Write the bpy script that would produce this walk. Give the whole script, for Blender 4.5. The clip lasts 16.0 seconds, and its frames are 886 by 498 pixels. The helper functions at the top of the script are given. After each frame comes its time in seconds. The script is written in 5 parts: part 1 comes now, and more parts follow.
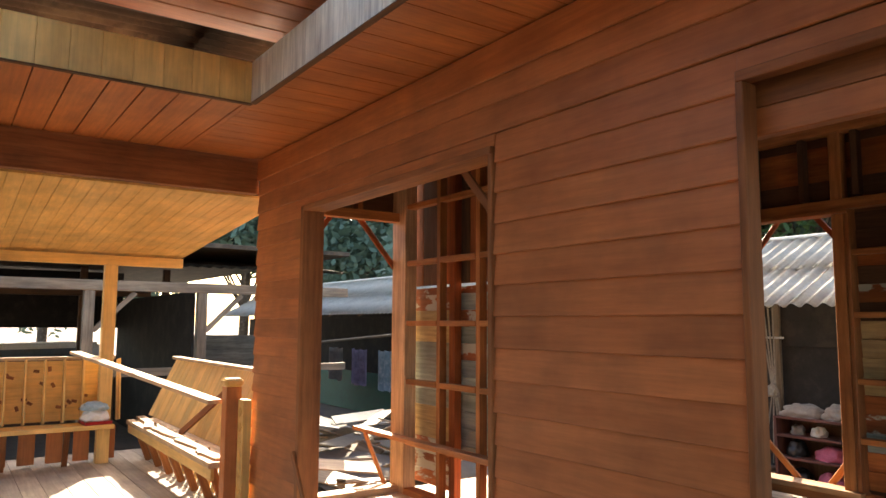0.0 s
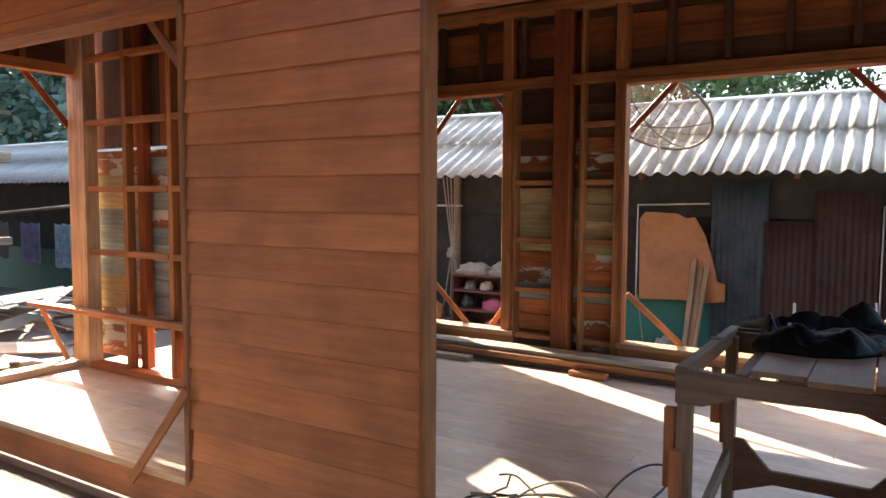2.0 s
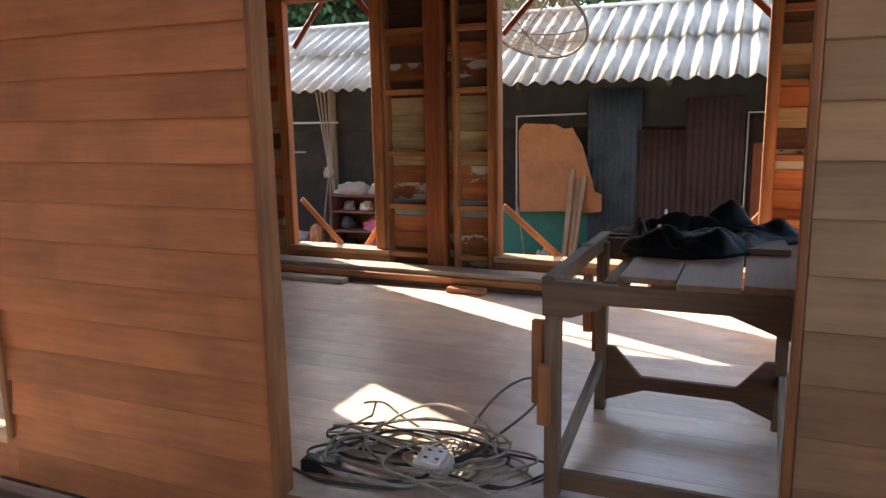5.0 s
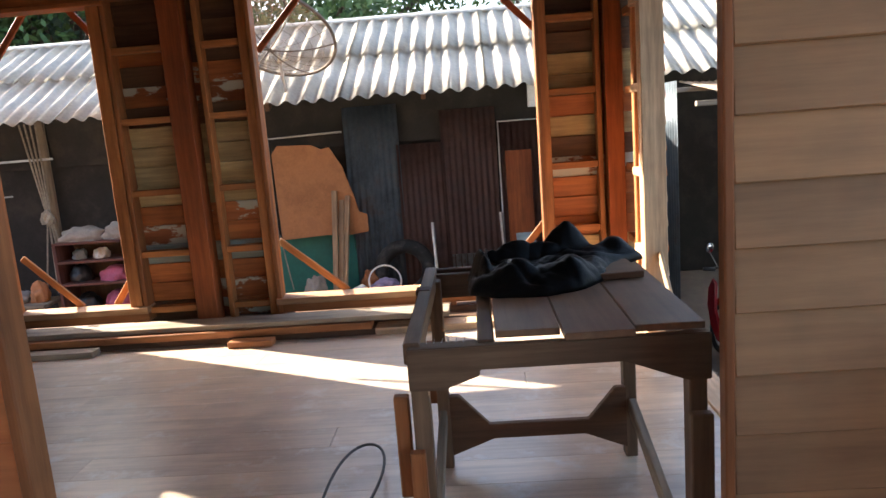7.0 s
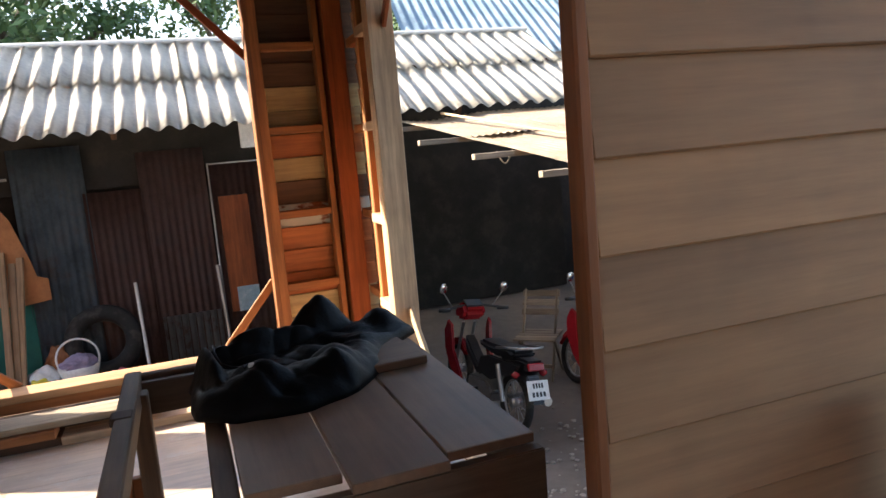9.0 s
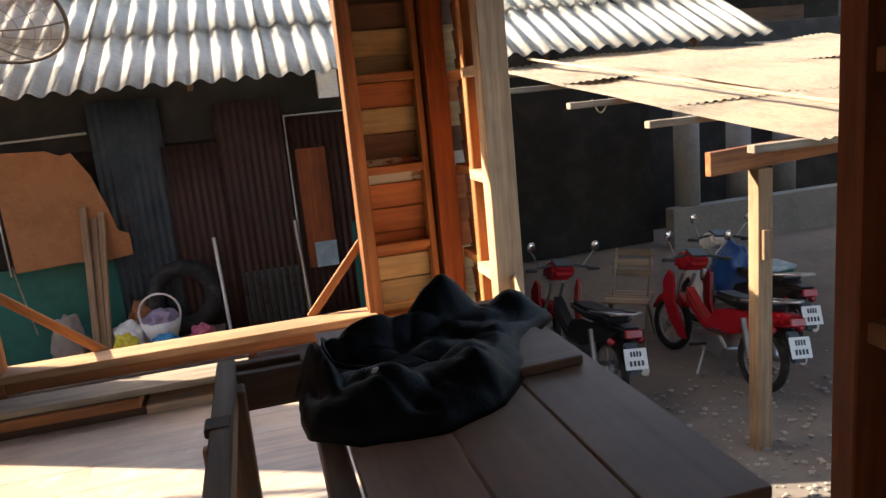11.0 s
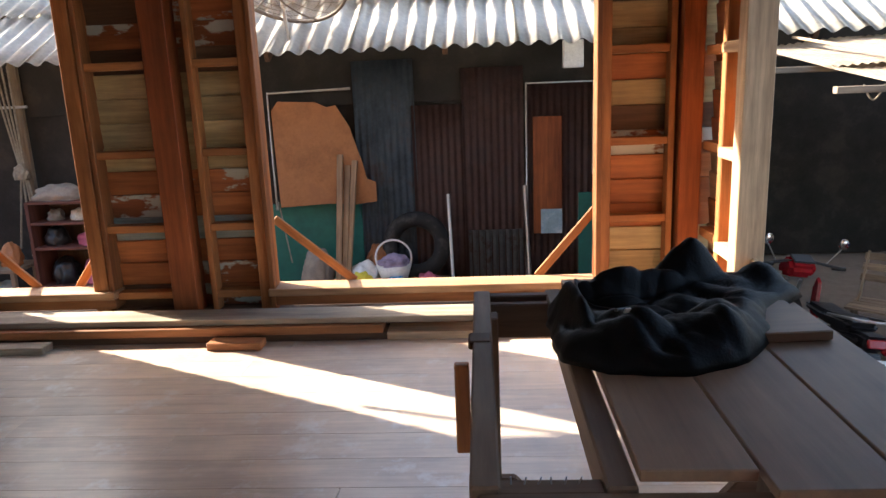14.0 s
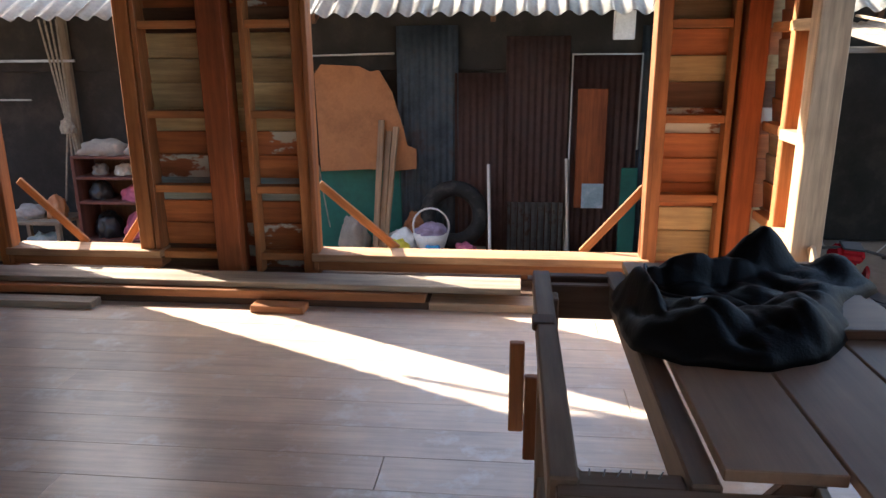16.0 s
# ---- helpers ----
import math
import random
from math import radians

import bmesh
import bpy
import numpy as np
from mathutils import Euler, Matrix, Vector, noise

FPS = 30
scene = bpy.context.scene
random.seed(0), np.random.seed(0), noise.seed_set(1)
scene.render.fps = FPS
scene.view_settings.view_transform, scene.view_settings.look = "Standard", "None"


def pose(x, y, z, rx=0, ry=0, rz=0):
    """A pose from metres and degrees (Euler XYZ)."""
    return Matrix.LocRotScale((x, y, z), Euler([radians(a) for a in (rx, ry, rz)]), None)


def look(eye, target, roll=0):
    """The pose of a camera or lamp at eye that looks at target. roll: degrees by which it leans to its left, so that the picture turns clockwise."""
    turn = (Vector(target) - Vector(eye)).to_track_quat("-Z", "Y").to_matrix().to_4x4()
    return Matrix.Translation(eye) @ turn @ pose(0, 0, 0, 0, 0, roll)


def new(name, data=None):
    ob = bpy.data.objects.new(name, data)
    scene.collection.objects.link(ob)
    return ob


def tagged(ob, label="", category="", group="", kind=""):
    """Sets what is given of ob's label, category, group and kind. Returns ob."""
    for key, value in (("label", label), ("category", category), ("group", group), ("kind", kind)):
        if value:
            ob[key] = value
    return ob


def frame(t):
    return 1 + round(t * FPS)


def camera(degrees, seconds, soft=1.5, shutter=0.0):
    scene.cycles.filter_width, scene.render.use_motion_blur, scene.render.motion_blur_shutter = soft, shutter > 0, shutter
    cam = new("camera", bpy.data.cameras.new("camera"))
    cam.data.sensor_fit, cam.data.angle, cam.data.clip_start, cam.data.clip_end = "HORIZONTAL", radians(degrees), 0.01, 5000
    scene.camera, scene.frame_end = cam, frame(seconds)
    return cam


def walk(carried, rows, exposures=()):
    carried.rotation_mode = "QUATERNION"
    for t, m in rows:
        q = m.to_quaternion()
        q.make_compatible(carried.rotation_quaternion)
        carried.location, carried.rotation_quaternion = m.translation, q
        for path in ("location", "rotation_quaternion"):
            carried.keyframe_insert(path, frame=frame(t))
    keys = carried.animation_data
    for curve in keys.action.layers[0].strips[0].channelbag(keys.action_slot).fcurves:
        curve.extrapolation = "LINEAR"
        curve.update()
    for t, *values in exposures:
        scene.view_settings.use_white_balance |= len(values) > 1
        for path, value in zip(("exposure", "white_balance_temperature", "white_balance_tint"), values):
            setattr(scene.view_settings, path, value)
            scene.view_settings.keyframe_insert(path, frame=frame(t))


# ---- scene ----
cam = camera(63.1, 16.0)
PATH = [
    (0, (1.172, 0.464, 1.437), (-0.464, 1.596, 1.644), 0.3),
    (0.5, (1.168, 0.434, 1.429), (-0.338, 1.744, 1.552), 0.6),
    (1, (1.194, 0.408, 1.417), (-0.175, 1.866, 1.403), 0.6),
    (1.5, (1.235, 0.415, 1.386), (0.056, 2.027, 1.294), 1.1),
    (2, (1.272, 0.408, 1.383), (0.214, 2.1, 1.243), 0.3),
    (2.5, (1.294, 0.398, 1.384), (0.382, 2.168, 1.2), 0.8),
    (3, (1.309, 0.452, 1.38), (0.463, 2.249, 1.153), -2.2),
    (5.5, (1.193, 0.805, 1.302), (0.459, 2.629, 0.934), 0.3),
    (6, (0.991, 0.866, 1.35), (0.565, 2.798, 1.056), -2.0),
    (6.5, (0.899, 0.964, 1.345), (0.811, 2.925, 0.96), 0.0),
    (7, (0.852, 1.158, 1.366), (0.75, 3.125, 1.018), -4.4),
    (7.5, (0.883, 1.393, 1.362), (1.002, 3.364, 1.04), -3.1),
    (8, (0.879, 1.556, 1.356), (1.442, 3.45, 1.046), -2.4),
    (10.5, (0.789, 2.133, 1.425), (1.48, 3.985, 1.124), -5.6),
    (11, (0.784, 2.216, 1.386), (1.258, 4.113, 0.966), -5.5),
    (11.5, (0.745, 2.21, 1.399), (1.006, 4.156, 1.017), -4.7),
    (12, (0.692, 2.192, 1.385), (0.633, 4.149, 0.975), -3.0),
    (12.5, (0.696, 2.171, 1.389), (0.69, 4.131, 0.994), -3.6),
    (13, (0.702, 2.106, 1.392), (0.8, 4.062, 0.984), -3.4),
    (13.5, (0.649, 2.088, 1.386), (0.515, 4.035, 0.949), -1.8),
    (14, (0.658, 2.054, 1.37), (0.547, 3.999, 0.917), -2.3),
    (14.5, (0.696, 2.06, 1.368), (0.879, 4.003, 0.93), -2.0),
    (15, (0.686, 2.059, 1.38), (0.821, 4.018, 0.998), -2.3),
    (15.5, (0.653, 2.069, 1.38), (0.618, 4.029, 0.986), -1.4),
    (16, (0.572, 2.081, 1.385), (0.379, 3.998, 0.848), -0.4),
]
EXPOSURES = [(0, 2.15, 7400, 10), (1.5, 2.4, 6600, 10), (3, 2.4, 6500, 10), (8, 2.4, 6600, 10), (10.5, 1.5, 6700, 10), (11.4, 2.1, 6950, 10), (12, 2.35, 6850, 10), (13, 2.25, 6900, 10), (14, 2.3, 6500, 10), (15, 2.05, 6500, 10), (16, 2.25, 6200, 10)]
walk(cam, [(t, look(*p)) for t, *p in PATH], EXPOSURES)

# ---- light ----
SUN_DIR = Vector((-0.745, 0.380, 0.545)).normalized()
world = bpy.data.worlds.new("sky")
scene.world = world
world.use_nodes = True
wn = world.node_tree
sky = wn.nodes.new("ShaderNodeTexSky")
sky.sky_type, sky.sun_disc = "NISHITA", False
sky.sun_elevation = math.asin(SUN_DIR.z)
sky.sun_rotation = math.atan2(SUN_DIR.x, SUN_DIR.y)
sky.air_density, sky.dust_density = 1.0, 3.0
wn.links.new(sky.outputs[0], wn.nodes["Background"].inputs[0])
wn.nodes["Background"].inputs[1].default_value = 0.15
sun = new("sun", bpy.data.lights.new("sun", "SUN"))
sun.data.energy, sun.data.angle, sun.data.color = 5.0, radians(0.6), (1.0, 0.9, 0.76)
sun.matrix_world = look(SUN_DIR * 30, (0, 0, 0))


# ---- materials ----
def node_mat(name, rough=0.6, metal=0.0, spec=0.5):
    m = bpy.data.materials.new(name)
    m.use_nodes = True
    b = m.node_tree.nodes["Principled BSDF"]
    b.inputs["Roughness"].default_value, b.inputs["Metallic"].default_value = rough, metal
    b.inputs["Specular IOR Level"].default_value = spec
    return m, m.node_tree, b


def coords(nt, scale, shift=True):
    """Object coordinates, moved at random from piece to piece and stretched."""
    tc, mp, info = nt.nodes.new("ShaderNodeTexCoord"), nt.nodes.new("ShaderNodeMapping"), nt.nodes.new("ShaderNodeObjectInfo")
    mul = nt.nodes.new("ShaderNodeVectorMath")
    mul.operation = "MULTIPLY_ADD"
    nt.links.new(info.outputs["Random"], mul.inputs[0])
    mul.inputs[1].default_value = (37.0, 91.0, 53.0) if shift else (0, 0, 0)
    nt.links.new(tc.outputs["Object"], mul.inputs[2])
    nt.links.new(mul.outputs[0], mp.inputs["Vector"])
    mp.inputs["Scale"].default_value = scale
    return mp.outputs[0], info


def noise_node(nt, vec, scale, detail=4, rough=0.6):
    n = nt.nodes.new("ShaderNodeTexNoise")
    n.inputs["Scale"].default_value, n.inputs["Detail"].default_value, n.inputs["Roughness"].default_value = scale, detail, rough
    nt.links.new(vec, n.inputs["Vector"])
    return n.outputs["Fac"]


def ramp(nt, fac, stops):
    r = nt.nodes.new("ShaderNodeValToRGB")
    while len(r.color_ramp.elements) < len(stops):
        r.color_ramp.elements.new(0.5)
    for e, (p, c) in zip(r.color_ramp.elements, stops):
        e.position, e.color = p, (*c, 1)
    nt.links.new(fac, r.inputs[0])
    return r.outputs[0]


def mix(nt, fac, a, b, mode="MIX"):
    n = nt.nodes.new("ShaderNodeMix")
    n.data_type, n.blend_type = "RGBA", mode
    for sock, v in ((n.inputs[0], fac), (n.inputs[6], a), (n.inputs[7], b)):
        if isinstance(v, (int, float)):
            sock.default_value = v
        elif isinstance(v, tuple):
            sock.default_value = (*v, 1)
        else:
            nt.links.new(v, sock)
    return n.outputs[2]


def bump(nt, b, fac, strength, dist=0.004):
    n = nt.nodes.new("ShaderNodeBump")
    n.inputs["Strength"].default_value, n.inputs["Distance"].default_value = strength, dist
    nt.links.new(fac, n.inputs["Height"])
    nt.links.new(n.outputs[0], b.inputs["Normal"])


def wood(name, light, dark, rough=0.55, vary=0.35, stain=None, grain=1.0, chips=None, spec=0.35, soft=1.0):
    """Sawn timber, one material for each direction of the grain. chips: colours of old paint left in patches."""
    out = []
    for axis in range(3):
        m, nt, b = node_mat(name + "_" + "xyz"[axis], rough, 0, spec)
        s = [1.0, 1.0, 1.0]
        s[axis] = 0.07
        vec, info = coords(nt, s)
        g = noise_node(nt, vec, 38 * grain, 5, 0.65)
        w = noise_node(nt, vec, 9 * grain, 3, 0.5)
        col = ramp(nt, w, ((0.3, dark), (0.7, light)))
        fine = ramp(nt, g, ((0.3, (1 - 0.38 * soft, 1 - 0.42 * soft, 1 - 0.45 * soft)), (0.65, (1.08, 1.05, 1.0))))
        col = mix(nt, 1.0, col, fine, "MULTIPLY")
        tone = nt.nodes.new("ShaderNodeMapRange")
        tone.inputs["To Min"].default_value, tone.inputs["To Max"].default_value = 1 - vary, 1 + vary * 0.5
        nt.links.new(info.outputs["Random"], tone.inputs["Value"])
        col = mix(nt, 1.0, col, tone.outputs[0], "MULTIPLY")
        vec2, _ = coords(nt, (1, 1, 1))
        blot = noise_node(nt, vec2, 2.3, 4, 0.6)
        col = mix(nt, 1.0, col, ramp(nt, blot, ((0.3, (0.72, 0.72, 0.74)), (0.62, (1.06, 1.04, 1.0)))), "MULTIPLY")
        if stain:
            col = mix(nt, ramp(nt, noise_node(nt, vec2, 5.0, 6, 0.7), ((0.55, (0, 0, 0)), (0.7, (0.8, 0.8, 0.8)))), col, stain)
        if chips:
            s3 = [1.0, 1.0, 1.0]
            s3[axis] = 0.45
            vec3, _ = coords(nt, s3)
            patch = ramp(nt, noise_node(nt, vec3, 7, 5, 0.62), ((0.53, (0, 0, 0)), (0.57, (1, 1, 1))))
            col = mix(nt, patch, col, chips)
        nt.links.new(col, b.inputs["Base Color"])
        bump(nt, b, g, 0.35 * soft)
        out.append(m)
    return out


def plain(name, colour, rough=0.6, metal=0.0, worn=None, scale=6.0, amount=0.5, relief=0.2):
    """A surface with mottling at two scales. worn: the colour that shows through in blotches."""
    m, nt, b = node_mat(name, rough, metal)
    vec, info = coords(nt, (1, 1, 1))
    n1, n2 = noise_node(nt, vec, scale, 6, 0.65), noise_node(nt, vec, scale * 9, 4, 0.6)
    col = mix(nt, 1.0, colour, ramp(nt, n1, ((0.3, (1 - amount,) * 3), (0.7, (1 + amount * 0.35,) * 3))), "MULTIPLY")
    col = mix(nt, 1.0, col, ramp(nt, n2, ((0.3, (0.85,) * 3), (0.7, (1.06,) * 3))), "MULTIPLY")
    if worn:
        col = mix(nt, ramp(nt, n1, ((0.52, (0, 0, 0)), (0.66, (0.85,) * 3))), col, worn)
    nt.links.new(col, b.inputs["Base Color"])
    bump(nt, b, n2, relief)
    return m


SILLW = wood("sill_wood", (0.58, 0.36, 0.21), (0.46, 0.27, 0.15), 0.55, 0.2)
SIDING = wood("siding", (0.52, 0.20, 0.078), (0.45, 0.16, 0.06), 0.5, 0.14, soft=0.5)
RAW = wood("raw_siding", (0.38, 0.235, 0.13), (0.31, 0.185, 0.10), 0.6, 0.12, soft=0.5)
FRAME = wood("frame_wood", (0.43, 0.185, 0.075), (0.28, 0.105, 0.04), 0.55, 0.3)
STUD = wood("stud_wood", (0.56, 0.25, 0.095), (0.40, 0.155, 0.055), 0.6, 0.35)
REDPOST = wood("red_post", (0.36, 0.11, 0.038), (0.26, 0.07, 0.024), 0.55, 0.2)
PALE = wood("pale_wood", (0.68, 0.50, 0.34), (0.55, 0.38, 0.24), 0.6, 0.2)
CEILING = wood("ceiling_wood", (0.60, 0.225, 0.08), (0.48, 0.16, 0.055), 0.42, 0.2, soft=0.6)
YELLOW = wood("yellow_wood", (0.86, 0.58, 0.23), (0.74, 0.46, 0.16), 0.45, 0.1, soft=0.4)
FLOORW = wood("floor_wood", (0.64, 0.52, 0.42), (0.54, 0.43, 0.34), 0.3, 0.08, stain=(0.62, 0.59, 0.55), spec=0.6, soft=0.45)
PORCHW = wood("porch_wood", (0.46, 0.39, 0.32), (0.34, 0.28, 0.22), 0.6, 0.18, soft=0.6)
BENCHW = wood("bench_wood", (0.24, 0.165, 0.11), (0.13, 0.085, 0.055), 0.6, 0.25)
PLYW = wood("ply_wood", (0.30, 0.195, 0.125), (0.24, 0.15, 0.095), 0.5, 0.1, spec=0.4, soft=0.5)
OLD_RED = wood("reclaimed_red", (0.54, 0.20, 0.07), (0.38, 0.125, 0.045), 0.6, 0.3)
OLD_CREAM = wood("reclaimed_cream", (0.60, 0.49, 0.28), (0.46, 0.35, 0.17), 0.65, 0.3)
OLD_BLUE = wood("reclaimed_blue", (0.42, 0.52, 0.52), (0.28, 0.35, 0.34), 0.65, 0.25)
OLD_DARK = wood("reclaimed_dark", (0.17, 0.095, 0.055), (0.10, 0.055, 0.035), 0.65, 0.3)
OLD_CHIP = wood("reclaimed_chipped", (0.44, 0.155, 0.055), (0.28, 0.095, 0.04), 0.6, 0.25, chips=(0.48, 0.49, 0.43))
POSTW = wood("post_wood", (0.36, 0.25, 0.16), (0.26, 0.17, 0.10), 0.7, 0.2)
WEATHER = wood("weathered_wood", (0.42, 0.36, 0.28), (0.25, 0.2, 0.15), 0.75, 0.3)
OLDMIX = [OLD_RED, OLD_CREAM, OLD_CREAM, OLD_DARK, OLD_CHIP, OLD_RED, OLD_BLUE, OLD_CREAM]
WHITEBOARD = wood("white_board", (0.82, 0.80, 0.74), (0.7, 0.67, 0.6), 0.5, 0.08)

FIBRE = plain("fibre_cement", (0.74, 0.71, 0.64), 0.9, 0, (0.62, 0.59, 0.53), 2.5, 0.2)
RUSTROOF = plain("rusty_roof", (0.58, 0.47, 0.35), 0.7, 0, (0.40, 0.28, 0.18), 2.0, 0.4)
BLUEROOF = plain("blue_roof", (0.30, 0.42, 0.52), 0.5, 0.0, (0.42, 0.48, 0.52), 1.5, 0.25)
DARKROOF = plain("dark_roof_sheet", (0.07, 0.053, 0.036), 0.7, 0, (0.13, 0.10, 0.065), 3, 0.4)
ZINC_BLUE = plain("zinc_blue", (0.11, 0.15, 0.185), 0.5, 0.3, (0.09, 0.08, 0.08), 3, 0.5)
ZINC_RED = plain("zinc_rust", (0.135, 0.075, 0.064), 0.65, 0.1, (0.085, 0.06, 0.055), 3, 0.5)
ZINC_GREY = plain("zinc_flaked", (0.34, 0.38, 0.41), 0.6, 0.1, (0.17, 0.09, 0.07), 9, 0.4)
# Near-black that stands in for deep shade inside the sheds and under roofs.
DARKSHADE = plain("deep_shade", (0.024, 0.021, 0.018), 0.9, 0, (0.042, 0.034, 0.026), 3, 0.5)
GREEN = plain("green_sheet", (0.015, 0.15, 0.115), 0.6, 0, (0.015, 0.11, 0.09), 2, 0.3)
ORANGEPLY = plain("orange_plywood", (0.40, 0.165, 0.06), 0.6, 0, (0.30, 0.125, 0.05), 4, 0.3)
EARTH = plain("earth", (0.21, 0.175, 0.145), 0.95, 0, (0.165, 0.135, 0.11), 1.2, 0.3, 0.6)
GRAVEL = plain("gravel", (0.45, 0.40, 0.33), 0.95, 0, (0.3, 0.26, 0.21), 30, 0.5, 0.8)
CONCRETE = plain("concrete", (0.27, 0.26, 0.245), 0.85, 0, (0.2, 0.19, 0.18), 3, 0.3, 0.4)
BLACKBAG = plain("black_fabric", (0.005, 0.005, 0.005), 0.5, 0, None, 14, 0.4, 0.3)
BLACK = plain("black_plastic", (0.015, 0.015, 0.017), 0.4, 0, None, 10, 0.3, 0.05)
RUBBER = plain("rubber", (0.014, 0.014, 0.014), 0.85, 0, (0.05, 0.045, 0.04), 8, 0.4)
METAL = plain("steel", (0.5, 0.5, 0.5), 0.3, 0.9, None, 8, 0.2, 0.05)
MIRROR = plain("mirror_glass", (0.85, 0.87, 0.9), 0.05, 1.0, None, 3, 0.03, 0)
REDPAINT = plain("red_paint", (0.34, 0.012, 0.02), 0.25, 0, None, 4, 0.15, 0.02)
BLUEPAINT = plain("blue_paint", (0.015, 0.07, 0.25), 0.3, 0, None, 4, 0.15, 0.02)
WHITEPAINT = plain("white_paint", (0.78, 0.78, 0.76), 0.4, 0, None, 5, 0.12, 0.03)
CREAMPLASTIC = plain("cream_plastic", (0.62, 0.58, 0.5), 0.45, 0, (0.5, 0.45, 0.38), 8, 0.2, 0.05)
CABLE_A = plain("cable_grey", (0.30, 0.26, 0.21), 0.55, 0, (0.42, 0.37, 0.3), 12, 0.3, 0.05)
CABLE_B = plain("cable_dark", (0.03, 0.03, 0.03), 0.5, 0, None, 12, 0.3, 0.05)
ROPE = plain("rope", (0.32, 0.28, 0.22), 0.9, 0, None, 30, 0.4, 0.5)
SACK = plain("sack", (0.30, 0.26, 0.22), 0.9, 0, (0.22, 0.18, 0.15), 6, 0.3, 0.4)
PINK = plain("pink_cloth", (0.5, 0.12, 0.2), 0.8, 0, (0.35, 0.08, 0.14), 9, 0.4)
LILAC = plain("lilac_cloth", (0.32, 0.26, 0.38), 0.8, 0, None, 9, 0.4)
YELLOWP = plain("yellow_plastic", (0.7, 0.6, 0.05), 0.5, 0, None, 9, 0.2)
PALEBLUE = plain("pale_blue_plastic", (0.35, 0.5, 0.58), 0.5, 0, (0.6, 0.65, 0.66), 7, 0.3)
BLUEP = plain("blue_plastic", (0.03, 0.25, 0.5), 0.4, 0, None, 7, 0.2)
REDBROWN = wood("cabinet_wood", (0.16, 0.06, 0.045), (0.09, 0.035, 0.03), 0.6, 0.2)
MESHWIRE = plain("dish_wire", (0.16, 0.12, 0.09), 0.6, 0.3, None, 8, 0.3)
BARK = plain("bark", (0.12, 0.09, 0.065), 0.9, 0, (0.2, 0.16, 0.12), 9, 0.4, 0.8)


def leaf_material(name, a, b_):
    m, nt, b = node_mat(name, 0.6, 0, 0.3)
    g = nt.nodes.new("ShaderNodeNewGeometry")
    nt.links.new(ramp(nt, g.outputs["Random Per Island"], ((0.0, a), (1.0, b_))), b.inputs["Base Color"])
    b.inputs["Transmission Weight"].default_value = 0.0
    return m


LEAF = leaf_material("leaves", (0.035, 0.075, 0.02), (0.10, 0.16, 0.05))
# Distance haze is mixed into this colour: paler and bluer than the near leaves.
HAZED_LEAF = leaf_material("leaves_hazed", (0.08, 0.135, 0.10), (0.14, 0.21, 0.15))


BLACKBAG.node_tree.nodes["Principled BSDF"].inputs["Specular IOR Level"].default_value = 0.1


# ---- building helpers ----
CACHE = {}


def holder(name, parent=None, at=(0, 0, 0)):
    ob = new(name)
    ob.empty_display_size = 0.1
    ob.location = at
    if parent:
        ob.parent = parent
    return ob


def finish(name, bm, mat, parent=None, label="", smooth=False):
    me = bpy.data.meshes.new(name)
    bm.to_mesh(me)
    bm.free()
    me.materials.append(mat)
    if smooth:
        me.shade_smooth()
    ob = new(name, me)
    if parent:
        ob.parent = parent
    return tagged(ob, label)


def part(name, bm, mat, parent=None, label="", smooth=False):
    return finish(name, bm, mat, parent, label, smooth)


def pick(mat, dims):
    return mat[max(range(3), key=lambda i: dims[i])] if isinstance(mat, list) else mat


def block(name, parent, centre, dims, mat, rot=(0, 0, 0), bevel=0.004, label=""):
    """A bevelled timber or slab; alike ones share one mesh."""
    m = pick(mat, dims)
    key = (round(dims[0], 3), round(dims[1], 3), round(dims[2], 3), m.name, bevel)
    if key not in CACHE:
        bm = bmesh.new()
        bmesh.ops.create_cube(bm, size=1)
        bmesh.ops.scale(bm, vec=dims, verts=bm.verts)
        if bevel:
            bmesh.ops.bevel(bm, geom=bm.edges[:], offset=min(bevel, min(dims) * 0.3), segments=1, affect="EDGES")
        me = bpy.data.meshes.new(name)
        bm.to_mesh(me)
        bm.free()
        me.materials.append(m)
        CACHE[key] = me
    ob = new(name, CACHE[key])
    ob.matrix_basis = pose(*centre, *rot)
    if parent:
        ob.parent = parent
    return tagged(ob, label)


def span(name, parent, lo, hi, mat, bevel=0.004, label=""):
    """A block between two corners."""
    return block(name, parent, [(a + b) / 2 for a, b in zip(lo, hi)], [abs(b - a) for a, b in zip(lo, hi)], mat, (0, 0, 0), bevel, label)


def bar(name, parent, a, b, w, h, mat, bevel=0.004, label="", spin=0):
    """A batten of section w by h from a to b."""
    a, b = Vector(a), Vector(b)
    d = b - a
    ob = block(name, parent, (0, 0, 0), (round(d.length, 3), w, h), mat, (0, 0, 0), bevel, label)
    yaw, tilt = math.atan2(d.y, d.x), -math.atan2(d.z, math.hypot(d.x, d.y))
    ob.matrix_basis = Matrix.Translation((a + b) / 2) @ Matrix.Rotation(yaw, 4, "Z") @ Matrix.Rotation(tilt, 4, "Y") @ Matrix.Rotation(spin, 4, "X")
    return ob


